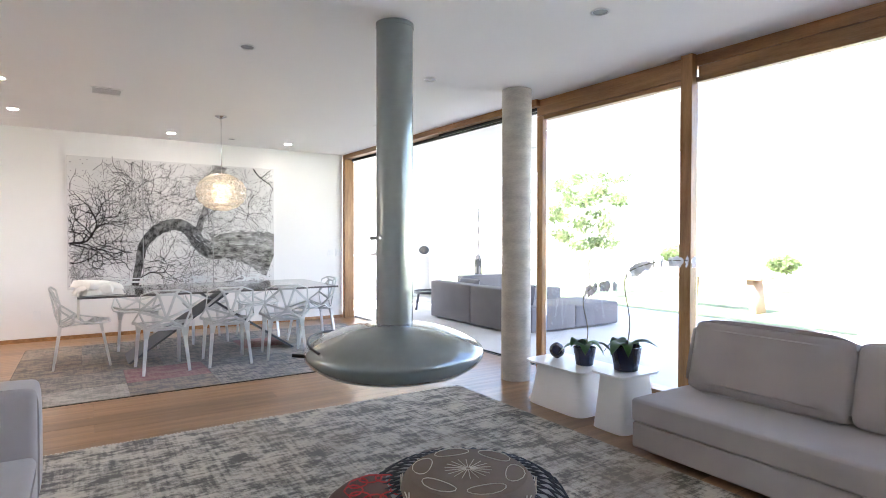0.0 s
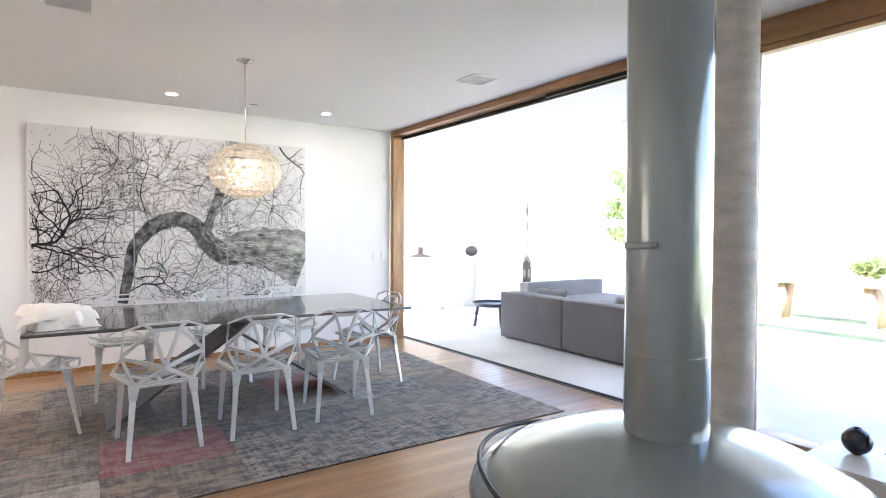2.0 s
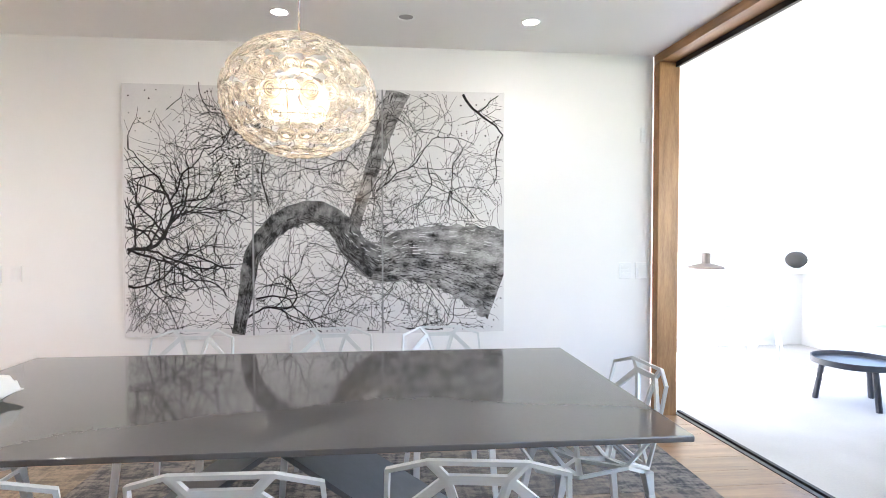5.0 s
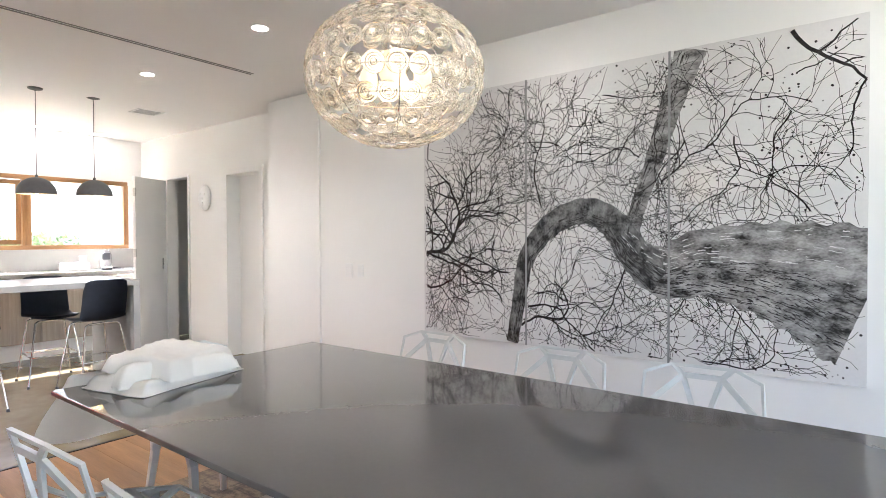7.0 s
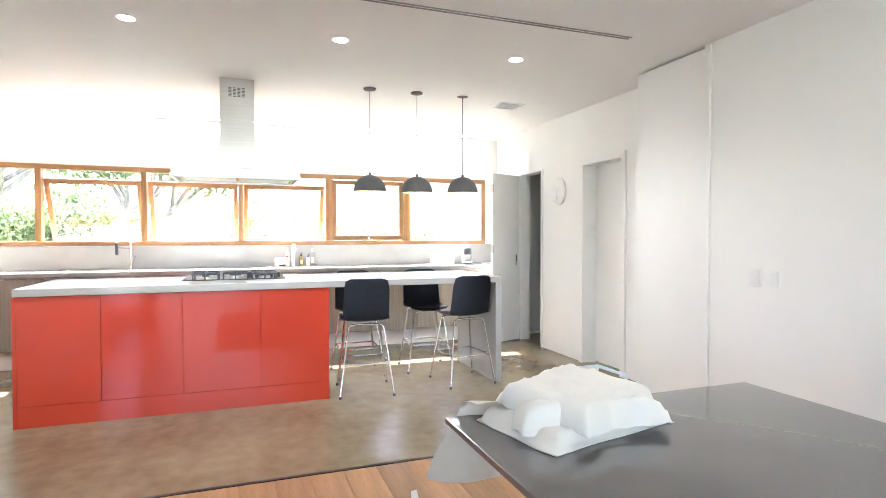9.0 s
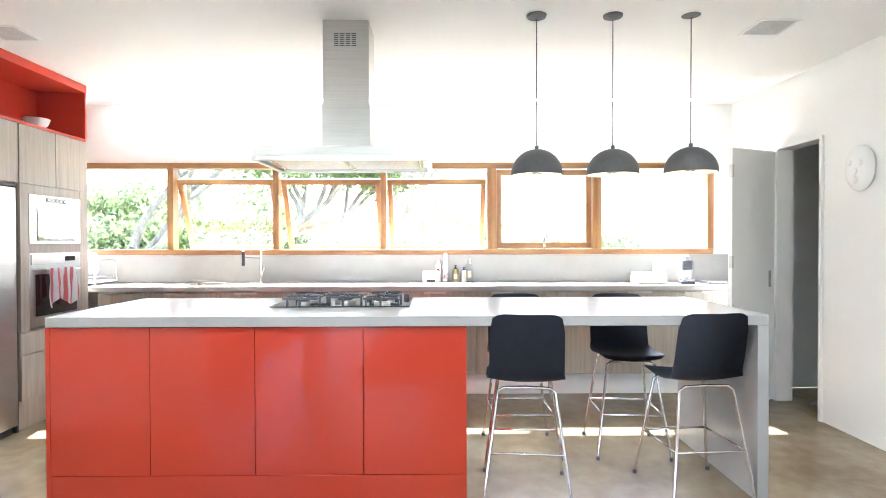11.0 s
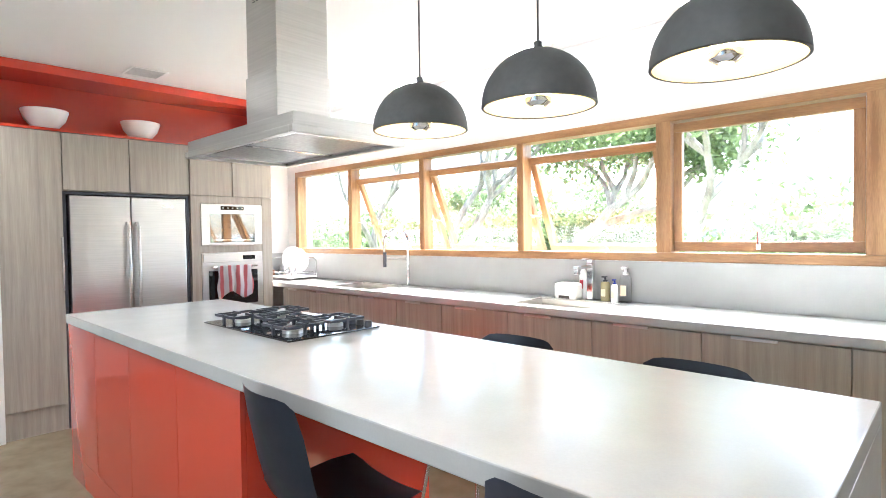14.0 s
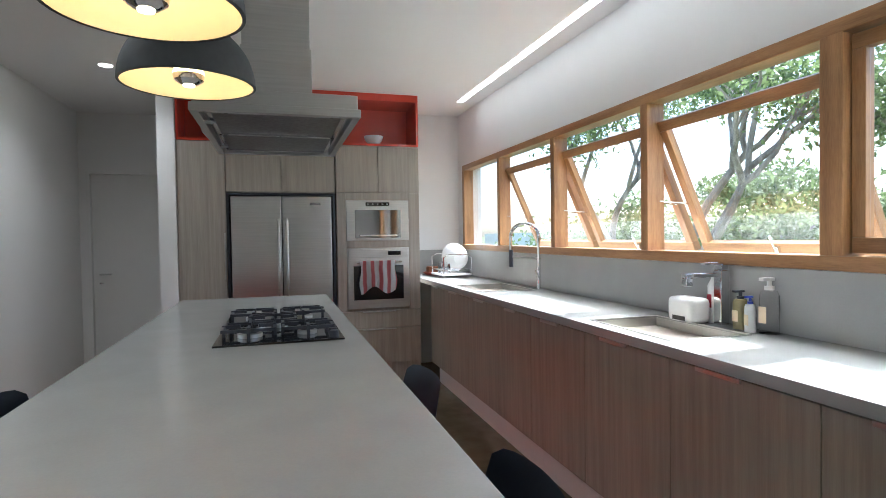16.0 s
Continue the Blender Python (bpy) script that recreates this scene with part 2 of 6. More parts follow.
def setting(name, shape, material, label, category):
    return tagged(part(name, shape, material), label, category, kind="structure")


# ---- the large structure ----
H = 2.72
s = Shape()
s.box(-0.75, 4.3, 9.45, 9.65, 0, H)
setting("wall_north", s, WALL, "plain white plastered wall behind the dining table", "wall")
s = Shape()
s.box(-1.53, -0.803, 9.452, 9.53, 0.006, H - 0.022)
s.box(-0.8, -0.753, 9.432, 9.53, 0, H - 0.008)
s.box(-1.46, -0.75, 9.533, 9.768, 0, H)
setting("wall_pocket", s, DOORW, "white sliding wall panel parked beside the dining wall", "wall panel")
s = Shape()
s.box(-5.12, -4.2, 9.77, 9.9, 0, H)
s.box(-4.2, -3.62, 9.77, 9.9, 2.16, H)
s.box(-3.62, -2.81, 9.77, 9.9, 0, H)
s.box(-2.81, -2.06, 9.77, 9.9, 2.17, H)
s.box(-2.06, -0.75, 9.77, 9.9, 0, H)
setting("wall_pantry", s, WALL, "white kitchen wall with a pantry opening and a recessed door", "wall")
s = Shape()
WY0, WY1, WZ0, WZ1 = 3.23, 9.58, 1.265, 2.14
s.box(-5.12, -4.92, 2.8, 9.77, 0, WZ0)
s.box(-5.12, -4.92, 2.8, 9.77, WZ1, H)
s.box(-5.12, -4.92, 2.8, WY0, WZ0, WZ1)
s.box(-5.12, -4.92, WY1, 9.77, WZ0, WZ1)
setting("wall_west", s, WALL, "white kitchen wall with a long ribbon window", "wall")
s = Shape()
s.box(-4.92, -2.2, 2.85, 3.04, 0, H)
setting("wall_south", s, WALL, "white wall behind the tall kitchen units", "wall")
s = Shape()
s.box(-2.2, -1.98, 2.22, 2.42, 0, H)
s.box(-1.98, -1.1, 2.22, 2.42, 2.12, H)
s.box(-1.1, -0.9, 2.22, 2.42, 0, H)
setting("wall_passage", s, WALL, "white wall at the end of the kitchen passage", "wall")
s = Shape()
s.box(-1.03, -0.93, 2.42, 5.05, 0, H)
s.box(-1.03, -0.93, -3.2, 2.22, 0, H)
setting("wall_divider", s, WALL, "white dividing wall between living room and kitchen", "wall")
s = Shape()
s.box(-1.03, 4.6, -3.4, -3.2, 0, H)
setting("wall_back", s, WALL, "plain white living room wall", "wall")
s = Shape()
s.box(-2.165, -2.03, 2.42, 3.86, 0, H)
setting("wall_pillar", s, WALL, "white end wall beside the tall kitchen units", "wall")
s = Shape()
s.prism([(-5.12, -3.4), (4.92, -3.4), (4.47, 9.65), (4.3, 9.9), (-5.12, 9.9)], H, H + 0.25)
setting("ceiling", s, CEIL, "smooth white ceiling with recessed downlights", "ceiling")
s = Shape()
s.box(-5.12, -0.905, 2.2, 9.9, -0.2, 0.0)
setting("floor_kitchen", s, CONK, "polished brown concrete kitchen floor", "floor")
s = Shape()
s.prism([(-0.905, -3.4), (4.9, -3.4), (4.465, 9.65), (-0.905, 9.65)], -0.2, -0.02)
floor_wood = setting("floor", s, WOODF, "warm oiled oak board floor", "floor")
s = Shape()
s.box(-0.915, -0.89, -3.2, 9.5, -0.018, 0.002)
setting("floor_joint", s, DARKM, "thin dark metal strip between oak and concrete floors", "floor strip")
s = Shape()
s.box(-4.6, -3.2, 9.9, 11.1, -0.2, -0.002)
setting("floor_pantry", s, CONK, "brown concrete pantry floor", "floor")
s = Shape()
s.box(-4.75, -4.6, 9.9, 11.2, 0, H).box(-3.2, -3.05, 9.9, 11.2, 0, H).box(-4.6, -3.2, 11.1, 11.2, 0, H).box(-4.75, -3.05, 9.9, 11.2, H, H + 0.1)
setting("wall_store", s, WALL, "white pantry interior walls", "wall")

# ceiling track of the sliding divider
s = Shape()
s.box(-0.90, -0.893, 5.05, 8.85, H - 0.006, H + 0.01).box(-0.868, -0.861, 5.05, 8.85, H - 0.006, H + 0.01)
setting("trim_ceiling_track", s, SEAMG, "twin slot ceiling track for the sliding divider", "ceiling track")

# ---- glazed east side ----
GX0, GX1 = 4.305, 4.465
s = Shape()
s.box(GX0, GX1, 9.36, 9.45, 0, 2.65, 0.004)
s.box(GX1, GX1 + 0.02, 9.40, 9.45, 0, 2.6)
setting("trim_post_north", s, FRAME, "honey coloured wooden jamb of the open terrace door", "door frame")
s = Shape()
s.box(GX0, GX1, 4.88, 9.45, 2.652, H - 0.002, 0.004)
s.box(GX0 + 0.055, GX1, -3.2, 4.88, 2.632, H - 0.002, 0.004)
s.box(GX0 + 0.012, GX1, 3.312, 4.88, 2.545, 2.63, 0.004)
s.box(GX0 + 0.06, GX1, -3.2, 3.213, 2.545, 2.63, 0.004)
# the facade runs two degrees off the room's axis, from the north jamb
SLANT = Matrix.Translation((GX0, 9.45, 0)) @ pose(0, 0, 0, 0, 0, 1.93) @ Matrix.Translation((-GX0, -9.45, 0))
setting("trim_header", s, FRAMEH, "long honey coloured wooden beam over the glazing", "beam").matrix_basis = SLANT
s = Shape()
s.box(GX0 + 0.125, GX0 + 0.15, 4.9, 9.36, 2.612, 2.651).box(GX0 + 0.07, GX0 + 0.09, 4.9, 6.7, 2.618, 2.651)
setting("trim_header_track", s, DARKM, "dark upper track of the sliding glass doors", "door track").matrix_basis = SLANT
s = Shape()
s.box(GX1, GX1 + 0.03, 4.7, 9.45, -0.02, 0.004).box(GX1 + 0.06, GX1 + 0.085, 4.7, 9.45, -0.02, 0.004)
s.box(GX1, GX1 + 0.085, 4.7, 9.45, -0.04, -0.012)
setting("trim_floor_track", s, DARKM, "dark floor track of the sliding terrace doors", "door track").matrix_basis = SLANT
win = tagged(new("window_east"), "tall fixed glazing in honey coloured wooden frames", "window", kind="structure")
win.matrix_basis = SLANT
for i, (a, b) in enumerate(((4.80, 4.875), (3.215, 3.31), (1.92, 2.01), (0.4, 0.49), (-1.4, -1.31), (-3.2, -3.11))):
    part("window_frame", Shape().box(GX0 + (-0.02 if i == 1 else 0.01), GX0 + 0.05, a, b, 0, 2.715 if i == 1 else 2.543, 0.004).box(GX0 + 0.054, GX0 + 0.085, a + 0.012, b - 0.012, 0, 2.545, 0.003), FRAME, win)
for a, b in ((3.31, 4.80), (2.01, 3.215), (0.49, 1.92), (-1.31, 0.4), (-3.11, -1.4)):
    part("window_sill", Shape().box(GX0 + 0.01, GX1, a, b, 0.0, 0.115, 0.004), FRAMEH, win)
    part("pane", Shape().box(GX0 + 0.08, GX0 + 0.09, a - 0.01, b + 0.01, 0.11, 2.54), GLASS, win).visible_shadow = False
    part("window_frame", Shape().box(GX0 + 0.03, GX0 + 0.1, a, b, 2.505, 2.543, 0.003), FRAMEH, win)

# ---- terrace and garden ----
s = Shape()
s.prism([(4.99, -3.4), (9.6, -3.4), (9.6, 14.2), (4.3, 14.2), (4.3, 9.65), (4.56, 9.45)], -0.25, -0.012)
setting("pavement", s, TERR, "pale smooth concrete terrace floor", "terrace")
s = Shape()
s.prism([(4.905, -3.4), (4.985, -3.4), (4.7, 4.75), (4.62, 4.75)], -0.25, -0.014)
setting("pavement_edge", s, TERR, "pale concrete strip below the glazing", "terrace")
gr = Shape()
gr.box(-600, 600, -600, 600, -0.8, -0.26)
setting("ground", gr, GRASS, "green lawn running to the garden edge", "lawn")
s = Shape()
s.prism([(4.8, 4.3), (8.9, 4.3), (8.9, 14.2), (4.3, 14.2), (4.3, 9.9), (4.5, 9.66)], 2.78, 3.05)
setting("ceiling_terrace", s, CEIL, "white terrace roof slab with downlights", "roof")
s = Shape()
s.box(-0.75, 4.3, 9.65, 9.85, 0, H).box(4.3, 9.2, 14.0, 14.2, 0, 2.78)
setting("wall_terrace", s, WALL, "white wall at the far end of the terrace", "wall")
s = Shape()
s.box(21.0, 21.3, -25, 30, -0.26, 2.6)
setting("wall_garden", s, GARDW, "white rendered garden boundary wall", "garden wall")
s = Shape()
s.box(-5.12, 4.9, -3.4, 9.9, 2.975, 3.3)
setting("roof", s, GARDW, "flat roof of the house", "roof")

# ---- kitchen ribbon window ----
win = tagged(new("window_west"), "long ribbon window in honey coloured wood, three sashes propped open", "window", kind="structure")
FX0, FX1 = -5.01, -4.9
part("window_sill", Shape().box(FX0, FX1 + 0.01, WY0, WY1, WZ0 - 0.02, WZ0 + 0.035, 0.005), FRAMEH, win)
part("window_frame", Shape().box(FX0, FX1, WY0, WY1, WZ1 - 0.045, WZ1 + 0.01, 0.005), FRAMEH, win)
MULL = (4.24, 5.269, 6.322, 7.39, 8.43)
for i, y in enumerate((WY0 + 0.025, *MULL, WY1 - 0.025)):
    w = 0.03 if i not in (4, 5) else 0.045
    part("window_frame", Shape().box(FX0, FX1, y - w, y + w, WZ0 + 0.03, WZ1 - 0.04, 0.004), FRAME, win)


def sash(y0, y1, angle, handle):
    """A top-hung sash with its pane, swung outwards by an angle."""
    h = WZ1 - 0.045 - (WZ0 + 0.035) - 0.02
    m = pose(-4.96 - (0.02 if angle else 0), 0, WZ1 - 0.055 - (0.085 if angle else 0), 0, angle, 0)
    made = []
    for nm, sh, mt in (
        ("window_frame", Shape().box(-0.02, 0.025, y0, y1, -0.055, 0, 0.003).box(-0.02, 0.025, y0, y1, -h, -h + 0.055, 0.003), FRAMEH),
        ("window_frame", Shape().box(-0.02, 0.025, y0, y0 + 0.05, -h + 0.055, -0.055, 0.003).box(-0.02, 0.025, y1 - 0.05, y1, -h + 0.055, -0.055, 0.003), FRAME),
        ("pane", Shape().box(-0.002, 0.004, y0 + 0.04, y1 - 0.04, -h + 0.045, -0.045), GLASS),
        ("window_handle", Shape().box(0.025, 0.045, (y0 + y1) / 2 - 0.012, (y0 + y1) / 2 + 0.012, -h + 0.012, -h + 0.045, 0.003).tube([(0.045, (y0 + y1) / 2, -h + 0.03), (0.055, (y0 + y1) / 2, -h + 0.11)], 0.006), CHROME),
    ):
        ob = part(nm, sh, mt, win)
        ob.matrix_basis = m
        made.append(ob)
    made[2].visible_shadow = False
    if angle:
        rod = Shape()
        for y in (y0 + 0.012, y1 - 0.012):
            rod.bar((-4.965, y, WZ0 + 0.30), m @ Vector((-0.005, y, -h + 0.28)), 0.014, 0.006)
        part("stay", rod, CHROME, win, "steel window stay")


for y0, y1, ang, hd in ((4.275, 5.235, 24, 0), (5.304, 6.287, 24, 0), (6.357, 7.34, 24, 0), (7.44, 8.38, 0, 1)):
    sash(y0, y1, ang, hd)
for y0, y1 in ((WY0 + 0.05, 4.21), (8.475, WY1 - 0.05)):
    part("pane", Shape().box(-4.985, -4.979, y0, y1, WZ0 + 0.03, WZ1 - 0.04), GLASS, win).visible_shadow = False

# ---- doors ----
s = Shape()
s.box(-2.81, -2.75, 9.745, 9.93, 0, 2.17).box(-2.12, -2.06, 9.745, 9.93, 0, 2.17).box(-2.75, -2.12, 9.745, 9.93, 2.11, 2.17)
setting("trim_door_casing", s, DOORW, "white casing round a recessed kitchen door", "door frame")
d = tagged(new("door_1"), "plain white flush door set deep in the kitchen wall", "door", kind="structure")
part("door_leaf", Shape().box(-2.75, -2.12, 9.92, 9.96, 0.005, 2.11, 0.002), DOORW, d)
part("door_handle", Shape().tube([(-2.17, 9.92, 1.03), (-2.17, 9.875, 1.03), (-2.28, 9.87, 1.03)], 0.008), CHROME, d)
s = Shape()
s.box(-4.215, -4.165, 9.757, 9.9, 0, 2.17).box(-3.635, -3.61, 9.75, 9.9, 0, 2.17).box(-4.165, -3.635, 9.757, 9.9, 2.15, 2.175)
setting("trim_pantry_casing", s, DOORW, "thin white casing of the pantry opening", "door frame")
d = tagged(new("door_2"), "white pantry door standing open", "door", kind="structure")
d.matrix_basis = pose(-4.19, 9.755, 0, 0, 0, -66)
part("door_leaf", Shape().box(0, 0.53, -0.036, 0, 0.01, 2.14, 0.002), DOORW, d)
part("door_handle", Shape().box(0.06, 0.085, 0, 0.012, 0.98, 1.12, 0.003).box(0.06, 0.085, -0.048, -0.036, 0.98, 1.12, 0.003), CHROME, d)
for z in (0.3, 1.15, 1.9):
    part("hinge", Shape().box(0.525, 0.545, -0.02, 0.012, z, z + 0.1, 0.002), STEEL, d)
d = tagged(new("door_3"), "white flush door with a lever handle at the passage end", "door", kind="structure")
part("door_leaf", Shape().box(-1.95, -1.13, 2.33, 2.37, 0.005, 2.09, 0.002), DOORW, d)
part("door_frame", Shape().box(-1.98, -1.95, 2.30, 2.435, 0, 2.12).box(-1.13, -1.10, 2.30, 2.435, 0, 2.12).box(-1.95, -1.13, 2.30, 2.435, 2.09, 2.12), DOORW, d)
part("door_handle", Shape().tube([(-1.2, 2.37, 1.05), (-1.2, 2.42, 1.05), (-1.31, 2.42, 1.05)], 0.009).lathe([(0.02, 0), (0.02, 0.01)], -1.2, 2.375, 0.95), CHROME, d)
part("latch_plate", Shape().box(-0.99, -0.97, 5.05, 5.054, 1.0, 1.12), DARKM, tagged(new("divider_latch"), "dark latch plate in the end of the white divider", "latch"))

# ---- pantry shelves ----
pantry = thing("pantry_shelves", -3.9, 10.9, 0, "white pantry shelves packed with jars and boxes", "shelves")
for z in (0.55, 0.95, 1.35, 1.7):
    part("shelf", Shape().box(-0.69, 0.69, -0.35, 0.19, z, z + 0.025, 0.002), WHITEL, pantry)
JARM = [mat("jar amber", (0.30, 0.15, 0.05), 0.25), mat("jar brown", (0.10, 0.06, 0.04), 0.35), mat("box yellow", (0.55, 0.38, 0.08), 0.5), mat("tin grey", (0.3, 0.3, 0.3), 0.3, metal=0.6), mat("dark bottle", (0.02, 0.03, 0.02), 0.12)]
rng = random.Random(4)
for z in (0.575, 0.975, 1.375, 1.725):
    x = -0.5
    while x < 0.62:
        k = rng.randrange(5)
        w, hh = rng.uniform(0.035, 0.06), rng.uniform(0.1, 0.24)
        ob = thing("storage_jar" if k != 2 else "food_box", -3.9 + x, 10.9 - 0.26 + rng.uniform(0, 0.2), z, ("food jar with a lid on a pantry shelf", "small brown jar with a lid on a pantry shelf", "yellow food box on a pantry shelf", "grey metal tin with a lid on a pantry shelf", "dark glass bottle on a pantry shelf")[k], ("jar", "jar", "box", "tin", "bottle")[k], "pantry goods")
        if k == 2:
            part("carton", Shape().box(-w, w, -0.04, 0.04, 0, hh, 0.003), JARM[k], ob)
        elif k == 4:
            part("bottle_body", Shape().lathe([(w * 0.7, 0), (w * 0.7, hh * 0.65), (w * 0.25, hh * 0.8), (w * 0.25, hh * 1.1)], n=16), JARM[k], ob)
        else:
            part("jar_body", Shape().lathe([(w * 0.8, 0), (w * 0.9, 0.01), (w * 0.9, hh * 0.75), (w * 0.7, hh * 0.82)], n=16), JARM[k], ob)
            part("lid", Shape().lathe([(w * 0.75, hh * 0.82), (w * 0.75, hh * 0.92), (w * 0.6, hh * 0.94)], n=16), STEEL, ob)
        x += w * 2 + rng.uniform(0.015, 0.06)

# ---- island ----
IX0, IX1, IY0, IY1, IZ = -3.30, -2.335, 4.825, 8.59, 0.985
isl = thing("kitchen_island", -2.805, 5.9, 0, "red gloss kitchen island unit with four handleless doors", "kitchen island")
part("body", Shape().box(-0.42, 0.435, -1.06, 1.105, 0.0, 0.93, 0.002), RED, isl)
for y0, y1 in ((-1.06, -0.547), (-0.543, -0.002), (0.002, 0.563), (0.567, 1.105)):
    part("door", Shape().box(0.437, 0.456, y0, y1, 0.1525, 0.926, 0.0008), RED, isl)
part("plinth", Shape().box(0.437, 0.4555, -1.06, 1.105, 0.0, 0.15, 0.0008), RED, isl)
part("end_panel", Shape().box(-0.42, 0.456, -1.085, -1.062, 0.0, 0.928, 0.002), RED, isl)
top = thing("island_worktop", -2.846, 6.7, 0, "long pale grey quartz worktop with a waterfall end", "worktop")
part("slab", Shape().box(IX0 + 2.846, IX1 + 2.846, IY0 - 6.7, IY1 - 6.7, 0.93, IZ, 0.004), STONE, top)
part("end_slab", Shape().box(IX0 + 2.846, IX1 + 2.846, IY1 - 6.7 - 0.06, IY1 - 6.7, 0.0, 0.93, 0.003), STONE, top)

ck = thing("gas_cooktop", -2.97, 6.275, IZ, "black glass gas cooktop with five burners", "cooktop")
part("glass_plate", Shape().box(-0.248, 0.248, -0.413, 0.413, 0.0, 0.008, 0.003), BLACKG, ck)
for bx, by, br in ((-0.11, -0.24, 0.05), (0.12, -0.24, 0.04), (-0.11, 0.24, 0.04), (0.12, 0.24, 0.05), (0.03, 0.0, 0.065)):
    bn = part("burner", Shape().lathe([(br, 0.008), (br, 0.022), (br * 0.8, 0.026)], bx, by, 0, n=24), STEEL, ck)
    part("burner_cap", Shape().lathe([(br * 0.75, 0.026), (br * 0.75, 0.036), (0, 0.038)], bx, by, 0, n=24), BLACKP, bn)
    g = Shape()
    q = 0.1
    for a in (0, 1, 2, 3):
        c, sn = math.cos(a * math.pi / 2), math.sin(a * math.pi / 2)
        g.bar((bx + c * 0.035, by + sn * 0.035, 0.052), (bx + c * q, by + sn * q, 0.052), 0.011, 0.014)
        g.bar((bx + c * q, by + sn * q, 0.058), (bx + c * q, by + sn * q, 0.008), 0.012)
        g.bar((bx + (c - sn) * q * 0.98, by + (sn + c) * q * 0.98, 0.048), (bx + (c + sn) * q * 0.98, by + (sn - c) * q * 0.98, 0.048), 0.012, 0.012)
    part("pan_support", g, BLACKP, ck)
for i in range(5):
    part("knob", Shape().lathe([(0.02, 0.008), (0.018, 0.035), (0.0, 0.036)], -0.21, 0.12 + i * 0.063, 0, n=16), BLACKP, ck)

hood = thing("range_hood", -2.98, 6.30, 0, "brushed steel island range hood with a glass edged canopy", "range hood")
part("chimney", Shape().box(-0.14, 0.14, -0.14, 0.14, 2.2, H - 0.002, 0.002), STEEL, hood)
part("chimney_sleeve", Shape().box(-0.146, 0.146, -0.146, 0.146, 1.93, 2.21, 0.002), STEEL, hood)
# Slots are not cut: black bars on the face carry their inner shade.
vent = Shape()
for j in range(4):
    for i in range(7):
        vent.box(0.1395, 0.1415, -0.07 + j * 0.036, -0.045 + j * 0.036, 2.56 + i * 0.012, 2.566 + i * 0.012)
part("vent_slots", vent, BLACKP, hood)
part("canopy", Shape().box(-0.29, 0.29, -0.51, 0.51, 1.875, 1.93, 0.004), STEEL, hood)
part("rim", Shape().box(-0.30, 0.30, -0.52, -0.49, 1.845, 1.876, 0.003).box(-0.30, 0.30, 0.49, 0.52, 1.845, 1.876, 0.003).box(0.27, 0.30, -0.49, 0.49, 1.845, 1.876, 0.003).box(-0.30, -0.27, -0.49, 0.49, 1.845, 1.876, 0.003), STEEL, hood)
part("filter", Shape().box(-0.24, 0.24, -0.45, 0.45, 1.862, 1.876), mat("dark mesh filter", (0.16, 0.16, 0.16), 0.3, metal=0.9, scale=60, vary=0.3), hood)
part("filter_frame", Shape().box(-0.25, 0.25, -0.46, -0.44, 1.855, 1.866).box(-0.25, 0.25, 0.44, 0.46, 1.855, 1.866).box(-0.25, 0.25, -0.012, 0.012, 1.855, 1.866).box(-0.25, -0.235, -0.44, 0.44, 1.855, 1.866).box(0.235, 0.25, -0.44, 0.44, 1.855, 1.866), CHROME, hood)
for y in (-0.3, 0.3):
    part("hood_lamp", Shape().lathe([(0.03, 0), (0.03, 0.004)], 0.262, y, 1.848, n=16), SEAMG, hood)

# ---- pendants over the island ----
def pendant(x, y):
    p = thing("pendant_lamp", x, y, 0, "graphite dome pendant lamp with a cream inside, lit", "pendant lamp", "pendants over the island")
    part("canopy", Shape().lathe([(0.06, H + 0.016), (0.055, H), (0.02, H - 0.01), (0.0, H - 0.011)], n=24), GREYP, p)
    part("cable", Shape().tube([(0, 0, H), (0, 0, 1.93)], 0.003, 6), BLACKP, p)
    part("cable_grip", Shape().lathe([(0.012, 1.925), (0.012, 1.955), (0.004, 1.96)], n=12), GREYP, p)
    n, R = 12, 0.154
    out = [(R * math.cos(i / n * math.pi / 2), 1.785 + R * 0.98 * math.sin(i / n * math.pi / 2)) for i in range(n)]
    sh = Shape().lathe([(R - 0.006, 1.781), (R, 1.783), *out, (0.0, 1.785 + R * 0.98)], n=48)
    bmesh.ops.delete(sh.bm, geom=[f for f in sh.bm.faces if len(f.verts) > 4], context="FACES")
    part("shade", sh, GREYP, p)
    inn = [((R - 0.006) * math.cos(i / n * math.pi / 2), 1.784 + (R - 0.008) * 0.98 * math.sin(i / n * math.pi / 2)) for i in range(n)]
    bmi = Shape().lathe(inn + [(0.0, 1.784 + (R - 0.008) * 0.98)], n=48)
    bmi.bm.faces.ensure_lookup_table()
    bmesh.ops.delete(bmi.bm, geom=[f for f in bmi.bm.faces if len(f.verts) > 4], context="FACES")
    part("shade_lining", bmi, CREAM, p, "cream enamel lining")
    part("socket", Shape().lathe([(0.02, 1.872), (0.02, 1.925)], n=16), CHROME, p)
    b = part("bulb", Shape().lathe([(0.0, 1.782), (0.02, 1.784), (0.034, 1.794), (0.037, 1.807)], n=24), CHROME, p, "half mirrored bulb")
    part("bulb_neck", Shape().lathe([(0.0365, 1.8075), (0.03, 1.825), (0.016, 1.86), (0.016, 1.8715)], n=20), NECK, b, "glowing clear upper half of the bulb")
    part("bulb_tip", Shape().lathe([(0.0, 1.779), (0.013, 1.78), (0.014, 1.7835), (0, 1.784)], n=16), NECK, b)
    return p


for y, dz in ((7.448, -0.014), (7.904, -0.012), (8.373, 0.0)):
    pendant(-2.77, y).location.z = dz

